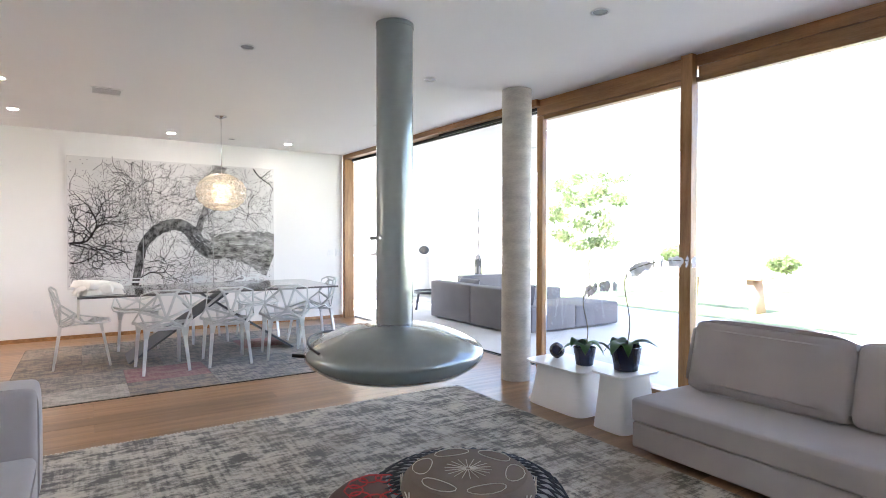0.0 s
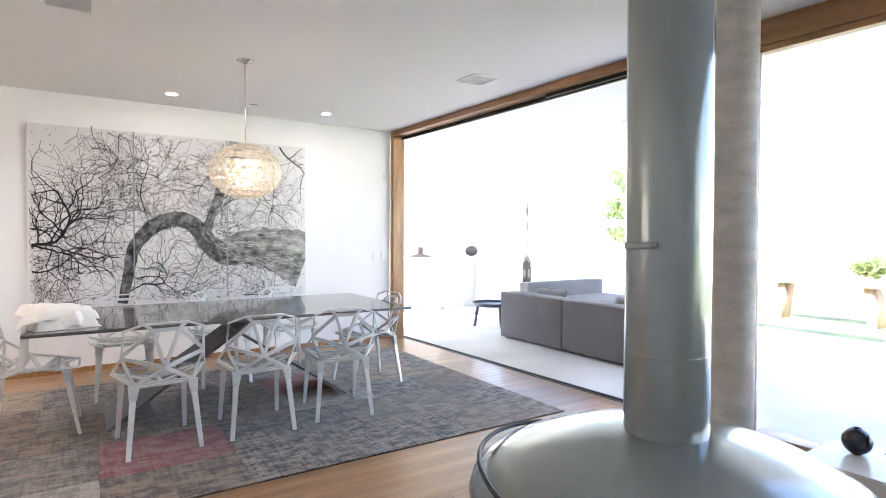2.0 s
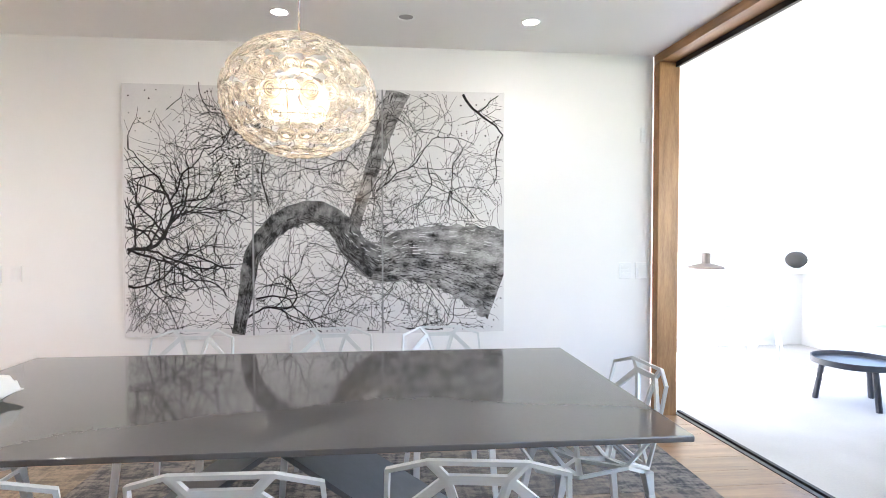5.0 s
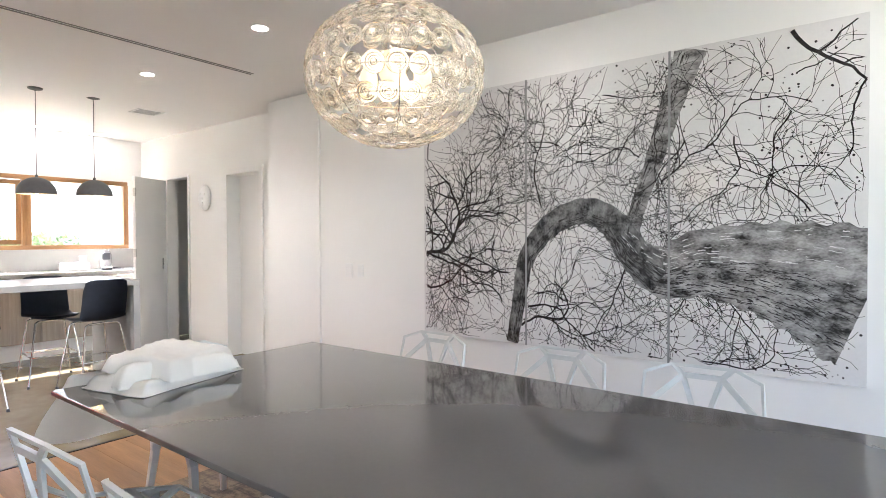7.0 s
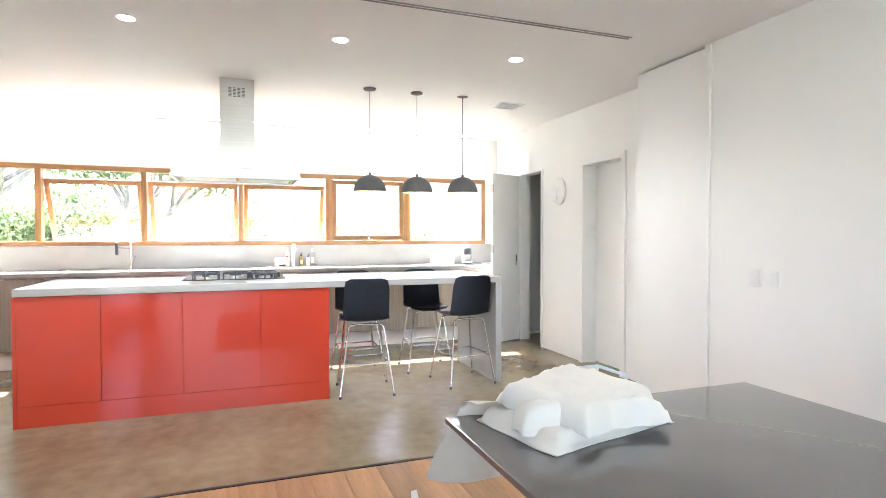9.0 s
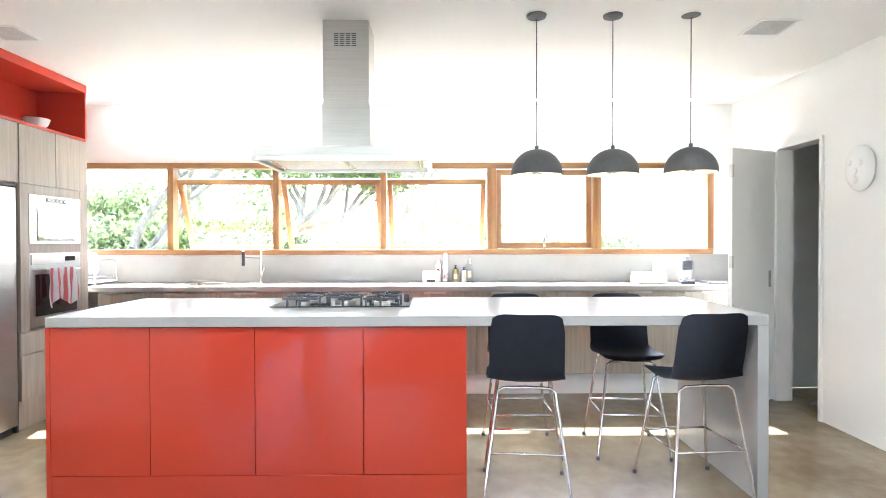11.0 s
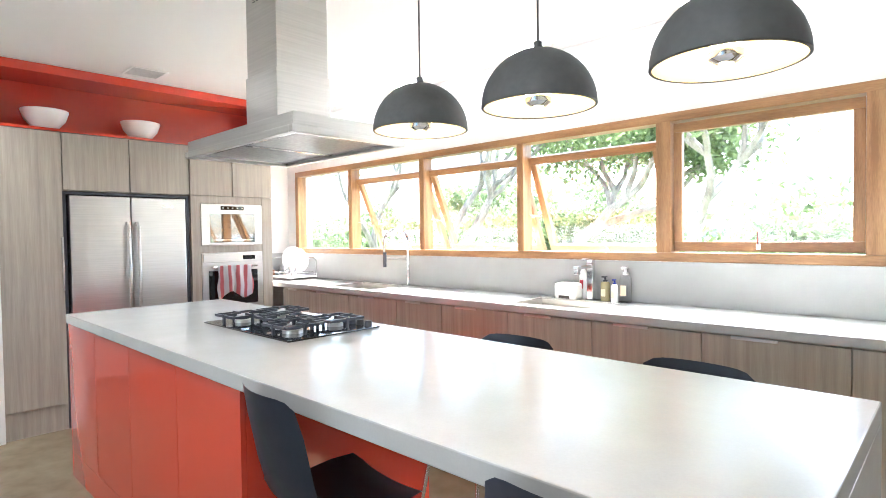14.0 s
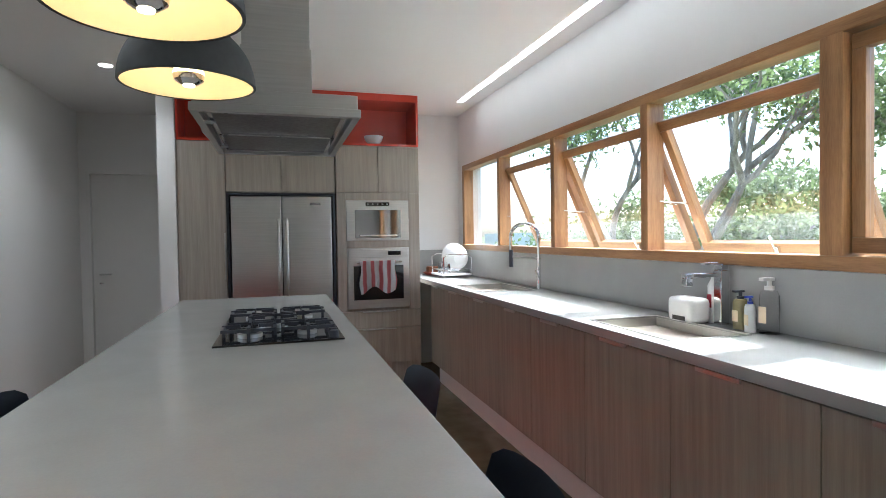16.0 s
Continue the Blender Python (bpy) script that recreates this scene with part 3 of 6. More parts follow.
# ---- bar stools ----
def stool():
    st = thing("bar_stool", 0, 0, 0, "black plastic shell bar stool on chromed steel legs", "bar stool", "bar stools at the island")
    sh = Shape()
    # shell: a curved ribbon from the seat front to the backrest top
    prof = [(0.2, 0.615), (0.18, 0.635), (0.10, 0.632), (0.0, 0.620), (-0.09, 0.620), (-0.15, 0.638), (-0.19, 0.68), (-0.215, 0.77), (-0.242, 0.905), (-0.26, 1.003)]
    wid = [0.17, 0.2, 0.212, 0.214, 0.208, 0.2, 0.196, 0.194, 0.192, 0.178]
    nx = 12
    grid = []
    for (y, z), w in zip(prof, wid):
        row = []
        for k in range(nx + 1):
            u = -1 + 2 * k / nx
            lift = 0.026 * u * u
            back = z > 0.66
            row.append(sh.bm.verts.new((w * u, y + (lift * 1.6 if back else 0), z + (0 if back else lift * 0.7) - (0.025 * abs(u) ** 8 if z > 0.96 else 0))))
        grid.append(row)
    for a, b in zip(grid, grid[1:]):
        for k in range(nx):
            sh.bm.faces.new((a[k], a[k + 1], b[k + 1], b[k]))
    bmesh.ops.solidify(sh.bm, geom=list(sh.bm.faces), thickness=0.012)
    part("shell", sh, STOOLM, st, smooth=60)
    for sx in (-1, 1):
        for sy in (-1, 1):
            part("leg", Shape().tube([(0.0 * sx, 0.13 * sy, 0.603), (0.12 * sx, 0.135 * sy, 0.60), (0.15 * sx, 0.14 * sy, 0.583), (0.225 * sx, 0.225 * sy, 0.015)], 0.009, 10), CHROME, st)
            part("foot", Shape().lathe([(0.013, 0), (0.013, 0.02), (0.009, 0.024)], 0.226 * sx, 0.226 * sy, 0, n=12), BLACKP, st)
    r = 0.19
    fr = Shape()
    for a, b in (((-r, -r), (r, -r)), ((-r, r), (r, r)), ((-r, -r), (-r, r)), ((r, -r), (r, r))):
        fr.tube([(a[0], a[1], 0.27), (b[0], b[1], 0.27)], 0.007, 8)
    part("footrest", fr, CHROME, st)
    return st


st = stool()
st.matrix_basis = pose(-2.495, 7.335, 0, 0, 0, 84)
copy_thing(st, pose(-2.51, 8.265, 0, 0, 0, 95))
copy_thing(st, pose(-3.13, 7.40, 0, 0, 0, -90))
copy_thing(st, pose(-3.12, 8.10, 0, 0, 0, -94))

# ---- tall units and appliances ----
TY = 3.84
tall = dict(group="tall kitchen units")


def front(parent, name, x0, x1, z0, z1, y=TY, m=GREIGE, t=0.02):
    return part(name, Shape().box(x0, x1, y - t, y, z0, z1, 0.0015), m, parent)


u = thing("tall_cabinet", -2.36, 3.45, 0, "tall greige laminate larder cabinet", "cabinet", "tall kitchen units")
part("body", Shape().box(-0.19, 0.195, -0.41, 0.37, 0.0, 2.235), GREIGE, u)
part("door", Shape().box(-0.187, 0.192, 0.372, 0.39, 0.2, 2.23, 0.0015), GREIGE, u)
part("handle", Shape().box(-0.186, -0.174, 0.39, 0.405, 1.05, 1.45, 0.002), STEEL, u)
u = thing("fridge_surround", -3.01, 3.45, 0, "greige cupboards above a black lined fridge bay", "cabinet", "tall kitchen units")
part("body", Shape().box(-0.467, 0.458, -0.41, 0.36, 1.80, 2.235), GREIGE, u)
part("bay_lining", Shape().box(-0.467, -0.445, -0.41, 0.372, 0.0, 1.795).box(0.437, 0.458, -0.41, 0.372, 0.0, 1.795).box(-0.445, 0.437, -0.41, 0.372, 1.775, 1.795), BLACKP, u)
for x0, x1 in ((-0.464, -0.003), (0.003, 0.455)):
    part("door", Shape().box(x0, x1, 0.372, 0.39, 1.805, 2.23, 0.0015), GREIGE, u)
fr = thing("refrigerator", -3.01, 3.45, 0, "brushed stainless steel side by side refrigerator", "refrigerator")
part("body", Shape().box(-0.43, 0.422, -0.38, 0.33, 0.03, 1.77), DARKM, fr)
for x0, x1, hx in ((-0.43, -0.003, -0.04), (0.003, 0.422, 0.03)):
    dd = part("door", Shape().box(x0, x1, 0.335, 0.40, 0.06, 1.765, 0.008), STEEL, fr)
    part("handle", Shape().tube([(hx, 0.40, 0.62), (hx, 0.445, 0.66), (hx, 0.46, 1.08), (hx, 0.445, 1.52), (hx, 0.40, 1.56)], 0.013, 10), STEEL, dd)
part("badge", Shape().box(-0.33, -0.24, 0.4, 0.4035, 1.69, 1.705), CHROME, fr)
part("foot_grille", Shape().box(-0.42, 0.41, 0.28, 0.36, 0.0, 0.05), BLACKP, fr)
u = thing("oven_tower", -3.87, 3.45, 0, "greige tower unit housing microwave and oven", "cabinet", "tall kitchen units")
part("body", Shape().box(-0.39, 0.385, -0.41, 0.36, 0.0, 2.235), GREIGE, u)
for x0, x1 in ((-0.387, -0.003), (0.003, 0.382)):
    part("door", Shape().box(x0, x1, 0.37, 0.39, 1.805, 2.23, 0.0015), GREIGE, u)
part("fascia", Shape().box(-0.387, -0.285, 0.362, 0.39, 0.715, 1.8, 0.0015).box(0.3, 0.382, 0.362, 0.39, 0.715, 1.8, 0.0015).box(-0.285, 0.3, 0.362, 0.388, 1.295, 1.36).box(-0.285, 0.3, 0.362, 0.388, 1.735, 1.8), GREIGE, u)
for z0, z1 in ((0.55, 0.71), (0.22, 0.545)):
    dr = part("drawer", Shape().box(-0.387, 0.382, 0.37, 0.39, z0, z1, 0.0015), GREIGE, u)
    part("handle", Shape().box(-0.15, 0.16, 0.39, 0.402, z1 - 0.012, z1 - 0.004, 0.002), STEEL, dr)
mw = thing("microwave", -3.87, 3.45, 0, "built-in stainless steel microwave oven with a mirror door", "microwave")
part("case", Shape().box(-0.283, 0.298, 0.2, 0.395, 1.362, 1.733, 0.004), STEEL, mw)
part("door_glass", Shape().box(-0.205, 0.22, 0.395, 0.401, 1.385, 1.645, 0.002), mat("mirror black glass", (0.25, 0.25, 0.25), 0.04, metal=1.0, vary=0.02), mw)
cp = part("control_panel", Shape().box(-0.1, 0.12, 0.395, 0.4, 1.68, 1.715, 0.002), BLACKG, mw)
for i in range(5):
    part("button", Shape().lathe([(0.007, 0), (0.007, 0.008)], -0.08 + i * 0.045, 0.402, 1.694, n=10), WHITEL, cp)
part("handle", Shape().box(-0.17, 0.18, 0.401, 0.42, 1.4, 1.415, 0.003), CHROME, mw)
ov = thing("oven", -3.87, 3.45, 0, "built-in stainless steel oven with a dark glass door", "oven")
part("case", Shape().box(-0.283, 0.298, 0.2, 0.392, 0.735, 1.293, 0.004), STEEL, ov)
part("control_panel", Shape().box(-0.27, 0.285, 0.392, 0.4, 1.205, 1.28, 0.003), STEEL, ov)
part("display", Shape().box(-0.2, -0.08, 0.4, 0.403, 1.225, 1.262), BLACKG, ov)
part("door_glass", Shape().box(-0.225, 0.24, 0.392, 0.398, 0.815, 1.13, 0.002), BLACKG, ov)
part("handle", Shape().tube([(-0.2, 0.395, 1.165), (-0.2, 0.44, 1.165), (0.215, 0.44, 1.165), (0.215, 0.395, 1.165)], 0.009), CHROME, ov)
tw = Shape()
rows = []
for i in range(15):
    u_ = i / 14
    row = []
    for j in range(10):
        v = j / 9
        x = -0.14 + 0.33 * u_ + 0.01 * math.sin(7 * v + 3 * u_)
        row.append(tw.bm.verts.new((x, 0.455 + 0.012 * math.sin(u_ * 19 + v * 2) * (0.3 + v), 1.178 - v * (0.27 + 0.035 * math.sin(u_ * 8)))))
    rows.append(row)
for a, b in zip(rows, rows[1:]):
    for j in range(9):
        tw.bm.faces.new((a[j], a[j + 1], b[j + 1], b[j]))
bmesh.ops.solidify(tw.bm, geom=list(tw.bm.faces), thickness=0.006)
TOWEL = bpy.data.materials.new("striped kitchen towel")
TOWEL.use_nodes = True
tn = TOWEL.node_tree
wv = tn.nodes.new("ShaderNodeTexWave")
wv.inputs["Scale"].default_value, wv.inputs["Distortion"].default_value = 4.2, 1.5
tcn = tn.nodes.new("ShaderNodeTexCoord")
tn.links.new(tcn.outputs["Object"], wv.inputs["Vector"])
rp = tn.nodes.new("ShaderNodeValToRGB")
rp.color_ramp.elements[0].position, rp.color_ramp.elements[1].position = 0.25, 0.6
rp.color_ramp.elements[0].color, rp.color_ramp.elements[1].color = (0.6, 0.16, 0.17, 1), (0.72, 0.72, 0.74, 1)
tn.links.new(wv.outputs["Fac"], rp.inputs[0])
tn.links.new(rp.outputs[0], tn.nodes["Principled BSDF"].inputs["Base Color"])
tn.nodes["Principled BSDF"].inputs["Roughness"].default_value = 0.95
tagged(part("kitchen_towel", tw, TOWEL), "red and white striped towel hung over the oven handle", "towel").matrix_basis = pose(-3.87, 3.45, 0)
n = thing("display_niche", -3.21, 3.45, 2.237, "open red lacquered niche above the tall units", "shelf unit", "tall kitchen units")
part("base", Shape().box(-1.05, 1.04, -0.41, 0.385, 0.0, 0.02), RED, n)
part("back", Shape().box(-1.05, 1.04, -0.41, -0.02, 0.02, 0.415), RED, n)
part("side", Shape().box(-1.05, -1.03, -0.02, 0.388, 0.02, 0.415), RED, n)
part("side", Shape().box(1.02, 1.04, -0.02, 0.388, 0.02, 0.415), RED, n)
part("top", Shape().box(-1.05, 1.04, -0.41, 0.39, 0.415, 0.48), RED, n)


def bowl(x, y, z, r, label):
    b = thing("bowl", x, y, z, label, "bowl", "bowls in the red niche")
    prof = [(r * 0.45, 0), (r * 0.5, 0.012), (r * 0.85, r * 0.5), (r, r * 0.95), (r * 0.985, r * 0.98), (r * 0.95, r * 0.95), (r * 0.8, r * 0.5), (r * 0.4, 0.02), (0, 0.018)]
    part("bowl_body", Shape().lathe(prof, n=36), WHITEL, b)


bowl(-2.49, 3.665, 2.2575, 0.155, "large white ceramic bowl in the red niche")
bowl(-3.16, 3.665, 2.2575, 0.15, "large white ceramic bowl in the red niche")
bowl(-3.86, 3.7, 2.2575, 0.09, "small white ceramic bowl in the red niche")

# ---- base units along the window ----
CXF, CZ = -4.32, 0.98
seams = [3.86, 4.3, 4.92, 5.53, 6.016, 6.6, 7.198, 7.794, 8.4, 9.05, 9.74]
for i, (a, b) in enumerate(zip(seams, seams[1:])):
    c = thing("base_cabinet", -4.6, (a + b) / 2, 0, "greige laminate base cabinet with a slot pull", "cabinet", "base units under the window")
    w = (b - a) / 2
    part("body", Shape().box(-0.3, 0.225, -w + 0.001, w - 0.001, 0.19, 0.935), GREIGE, c)
    dd = part("door", Shape().box(0.227, 0.246, -w + 0.002, w - 0.002, 0.2, 0.925, 0.0015), GREIGE, c)
    part("handle", Shape().box(0.24, 0.252, -w * 0.55, w * 0.1, 0.912, 0.928, 0.002), STEEL, dd)
    part("plinth", Shape().box(-0.3, 0.17, -w + 0.001, w - 0.001, 0.0, 0.188), WHITEL, c)
wt = thing("window_worktop", -4.62, 6.4, 0, "long grey quartz worktop with upstand and two inset sinks", "worktop")
WTP = Shape()
sinks = ((-4.80, -4.40, 4.55, 5.16), (-4.76, -4.40, 6.60, 7.16))
ys = [3.05, 4.55, 5.16, 6.60, 7.16, 9.76]
for i, (a, b) in enumerate(zip(ys, ys[1:])):
    if i in (1, 3):
        sx0, sx1 = sinks[i // 2][:2]
        WTP.box(-4.92 + 4.62, sx0 + 4.62, a - 6.4, b - 6.4, CZ - 0.04, CZ).box(sx1 + 4.62, CXF + 4.62, a - 6.4, b - 6.4, CZ - 0.04, CZ)
    else:
        WTP.box(-4.92 + 4.62, CXF + 4.62, a - 6.4, b - 6.4, CZ - 0.04, CZ)
bmesh.ops.remove_doubles(WTP.bm, verts=WTP.bm.verts, dist=0.0005)
part("slab", WTP, STONE, wt)
part("upstand", Shape().box(-4.918 + 4.62, -4.90 + 4.62, 3.05 - 6.4, 9.76 - 6.4, CZ + 0.002, 1.243), STONE, wt)
part("end_upstand", Shape().box(-0.278, 0.3, 3.045 - 6.4, 3.06 - 6.4, CZ + 0.002, 1.243), STONE, wt)
for x0, x1, y0, y1 in sinks:
    sk = thing("sink", (x0 + x1) / 2, (y0 + y1) / 2, CZ, "inset brushed steel kitchen sink", "sink", "kitchen sinks")
    w, l, dp = (x1 - x0) / 2, (y1 - y0) / 2, 0.2
    part("basin", Shape().box(-w, w, -l, l, -dp - 0.004, -dp).box(-w, -w + 0.004, -l, l, -dp, -0.005).box(w - 0.004, w, -l, l, -dp, -0.005).box(-w, w, -l, -l + 0.004, -dp, -0.005).box(-w, w, l - 0.004, l, -dp, -0.005), STEEL, sk)
    part("rim", Shape().box(-w - 0.01, -w + 0.004, -l - 0.01, l + 0.01, 0.0005, 0.004).box(w - 0.004, w + 0.01, -l - 0.01, l + 0.01, 0.0005, 0.004).box(-w, w, -l - 0.01, -l + 0.004, 0.0005, 0.004).box(-w, w, l - 0.004, l + 0.01, 0.0005, 0.004), STEEL, sk)
    part("drain", Shape().lathe([(0.045, -dp), (0.045, -dp + 0.004), (0.03, -dp + 0.005)], n=20), CHROME, sk)
# spring tap
tp = thing("spring_tap", -4.85, 5.14, CZ, "tall chrome spring neck kitchen tap", "tap")
part("post", Shape().tube([(0, 0, 0), (0, 0, 0.4)], 0.013, 12), CHROME, tp)
arc = [(0.09 * (1 - math.cos(a)), -0.09 * 0.6 * (1 - math.cos(a)), 0.4 + 0.1 * math.sin(a)) for a in [i * math.pi / 12 for i in range(13)]]
sp = [(0, 0, 0.38)] + arc + [(0.18, -0.108, 0.3)]
part("spring_hose", Shape().tube(sp, 0.013, 10), CHROME, tp)
rings = Shape()
for p in sp[1:-1]:
    rings.lathe([(0.016, -0.004), (0.017, 0), (0.016, 0.004)], p[0], p[1], p[2], n=10)
part("coil", rings, STEEL, tp)
part("spray_head", Shape().tube([(0.18, -0.108, 0.3), (0.18, -0.108, 0.17)], 0.016, 12), BLACKP, tp)
part("bracket", Shape().bar((0, 0, 0.235), (0.18, -0.108, 0.25), 0.012), CHROME, tp)
part("lever", Shape().tube([(0.01, 0.01, 0.08), (0.05, 0.05, 0.15)], 0.007, 8), CHROME, tp)
# square tap
tp = thing("square_tap", -4.845, 6.93, CZ, "square chrome mixer tap beside the sink", "tap")
part("post", Shape().box(-0.022, 0.022, -0.022, 0.022, 0, 0.245, 0.003), CHROME, tp)
part("spout", Shape().box(0.02, 0.2, -0.018, 0.018, 0.215, 0.235, 0.003).box(0.165, 0.2, -0.016, 0.016, 0.18, 0.216, 0.003), CHROME, tp)
part("lever", Shape().box(-0.02, 0.02, -0.02, 0.02, 0.248, 0.27, 0.003).box(0.0, 0.1, -0.014, 0.014, 0.27, 0.28, 0.002), CHROME, tp)


def pump_bottle(x, y, r, h, body, pump, label, name="soap_bottle"):
    b = thing(name, x, y, CZ, label, "bottle", "bottles beside the sink")
    part("bottle_body", Shape().lathe([(r, 0), (r, h * 0.7), (r * 0.8, h * 0.78), (r * 0.35, h * 0.8)], n=20), body, b)
    pm = part("pump", Shape().tube([(0, 0, h * 0.8), (0, 0, h)], r * 0.25, 8).box(-r * 0.5, r * 1.2, -r * 0.3, r * 0.3, h * 0.97, h * 1.03, 0.002).lathe([(r * 0.5, h * 0.8), (r * 0.5, h * 0.87)], n=14), pump, b)
    part("label", Shape().box(r * 0.99, r * 1.01, -r * 0.5, r * 0.5, h * 0.2, h * 0.5), CREAM, b)


BLUEP = mat("blue plastic", (0.02, 0.04, 0.35), 0.35)
CLEARP = glass_mat("clear plastic", (0.97, 0.98, 0.99), 0.05, 1.12)
pump_bottle(-4.85, 7.03, 0.03, 0.16, mat("amber clear soap", (0.35, 0.3, 0.16), 0.15), BLACKP, "amber soap bottle with a black pump")
pump_bottle(-4.82, 7.11, 0.022, 0.145, PLASTW, BLUEP, "slim white soap bottle with a blue pump")
pump_bottle(-4.86, 7.165, 0.036, 0.22, CLEARP, PLASTW, "clear refill bottle with a white pump")
nb = thing("napkin_box", -4.79, 6.79, CZ, "white rounded napkin box on the worktop", "box")
part("shell", Shape().box(-0.055, 0.055, -0.085, 0.085, 0, 0.115, 0.025, 4), PLASTW, nb)
# A dark plate on the shell; the hole's shade is its colour.
part("opening", Shape().box(0.0555, 0.058, -0.04, 0.04, 0.01, 0.03), DARKI, nb)
sb = thing("sponge_bottle", -4.87, 6.86, CZ, "white and red bottle behind the tap", "bottle")
part("bottle_body", Shape().lathe([(0.025, 0), (0.027, 0.17), (0.012, 0.2), (0.012, 0.225)], n=16), PLASTW, sb)
part("label", Shape().box(0.0255, 0.028, -0.012, 0.012, 0.07, 0.13), mat("red label", (0.6, 0.05, 0.08), 0.5), sb)
# dish rack with plates
dk = thing("dish_rack", -4.66, 3.55, CZ, "chromed wire dish rack at the end of the worktop", "dish rack")
for y in (-0.2, 0.22):
    part("hoop", Shape().tube([(0.13, y - 0.05, 0.0), (0.14, y - 0.03, 0.2), (0.1, y, 0.23), (-0.1, y, 0.23), (-0.14, y, 0.2), (-0.15, y, 0)], 0.006, 8), CHROME, dk)
part("tray", Shape().box(-0.16, 0.16, -0.2, 0.2, 0.02, 0.035, 0.004), WHITEL, dk)
wr = Shape()
for i in range(9):
    y = -0.18 + i * 0.045
    wr.tube([(-0.15, y, 0.075), (0.15, y, 0.075)], 0.003, 6)
wr.tube([(-0.15, -0.19, 0.075), (-0.15, 0.19, 0.075)], 0.004, 6).tube([(0.15, -0.19, 0.075), (0.15, 0.19, 0.075)], 0.004, 6)
for i in (-0.14, 0.14):
    wr.tube([(i, -0.19, 0.035), (i, -0.19, 0.08)], 0.003, 6).tube([(i, 0.19, 0.035), (i, 0.19, 0.08)], 0.003, 6)
part("wire_shelf", wr, CHROME, dk)
for i, (y, r) in enumerate(((-0.1, 0.13), (-0.04, 0.13), (0.02, 0.125), (0.08, 0.11))):
    p = thing("plate", -4.72, 3.55 + y, CZ + 0.095 + r * 0.96, "white dinner plate standing in the rack", "plate", "plates in the rack")
    p.matrix_basis = pose(-4.72, 3.55 + y, CZ + 0.08 + r * 0.98, 90, 0, 8)
    part("plate_body", Shape().lathe([(r * 0.55, 0), (r * 0.6, 0.004), (r, 0.02), (r * 0.99, 0.024), (r * 0.58, 0.009), (0, 0.008)], n=32), WHITEL, p)
for i, y in enumerate((-0.1, 0.0, 0.12)):
    g = thing("drinking_glass", -4.58, 3.55 + y, CZ + 0.037, "clear upturned drinking glass in the rack", "glass", "glasses in the rack")
    part("glass_body", Shape().lathe([(0.034, 0), (0.029, 0.11), (0, 0.11), (0, 0.1), (0.026, 0.1), (0.031, 0)], n=20), CLEARP, g)
rb = thing("fruit_tray", -4.55, 3.2, CZ, "small red brown tray with food", "tray")
part("tray", Shape().lathe([(0.06, 0), (0.1, 0.03), (0.095, 0.032), (0.055, 0.008), (0, 0.008)], n=24), mat("red clay", (0.4, 0.08, 0.04), 0.5), rb)
part("block", Shape().box(-0.07, 0.05, -0.05, 0.05, 0.012, 0.09, 0.012), mat("brown crust", (0.3, 0.12, 0.06), 0.8, bump=0.5), rb)
# coffee machine and neighbours
cm = thing("coffee_machine", -4.62, 9.18, CZ, "compact silver and black capsule coffee machine", "coffee machine", rz=-15)
part("body", Shape().lathe([(0.06, 0.02), (0.075, 0.1), (0.072, 0.2), (0.05, 0.245), (0, 0.255)], -0.02, 0, 0, n=28, sx=1.3), mat("silver plastic", (0.5, 0.5, 0.5), 0.25, metal=0.6), cm)
part("base", Shape().box(-0.08, 0.14, -0.06, 0.06, 0, 0.025, 0.006), BLACKP, cm)
part("head", Shape().box(0.04, 0.11, -0.045, 0.045, 0.13, 0.22, 0.012), BLACKP, cm)
part("drip_tray", Shape().box(0.07, 0.16, -0.05, 0.05, 0.025, 0.05, 0.004), CHROME, cm)
part("dial", Shape().lathe([(0.025, 0), (0.025, 0.01)], 0.02, 0, 0.25, n=20), CHROME, cm)
tr = thing("black_tray", -4.62, 9.5, CZ, "flat black tray on the worktop", "tray")
part("tray", Shape().box(-0.16, 0.16, -0.17, 0.17, 0.0, 0.012, 0.004).box(-0.16, 0.16, -0.17, -0.16, 0.012, 0.024).box(-0.16, 0.16, 0.16, 0.17, 0.012, 0.024), BLACKP, tr)
br = thing("bread_box", -4.62, 8.83, CZ, "low white bread box with a rounded lid", "box")
part("box", Shape().box(-0.1, 0.1, -0.14, 0.14, 0, 0.08, 0.015, 3), PLASTW, br)
part("lid", Shape().box(-0.095, 0.095, -0.135, 0.135, 0.078, 0.1, 0.01, 3), PLASTW, br)
kt = thing("wall_socket_box", -4.9, 9.02, 1.11, "white plug box on the upstand", "socket")
part("plate", Shape().box(0, 0.012, -0.045, 0.045, -0.05, 0.05, 0.003), PLASTW, kt)

# ---- plaster relief ----
rel = thing("wall_relief", -3.23, 9.768, 1.87, "white oval plaster relief hung on the wall", "wall ornament")
sh = Shape().lathe([(0.15, 0.0), (0.16, 0.015), (0.145, 0.035), (0.1, 0.05), (0, 0.056)], n=36, sx=0.8)
bmesh.ops.rotate(sh.bm, cent=(0, 0, 0), matrix=Matrix.Rotation(radians(90), 3, "X"), verts=sh.bm.verts)
part("disc", sh, PLASTW, rel)
for dx, dz, r in ((-0.05, 0.04, 0.022), (0.045, 0.035, 0.022), (0.0, -0.02, 0.028), (0.0, -0.08, 0.03)):
    part("boss", Shape().lathe([(r, 0), (r * 0.8, r * 0.5), (0, r * 0.7)], n=14), PLASTW, rel).matrix_basis = pose(dx, -0.045, dz, 90, 0, 0)


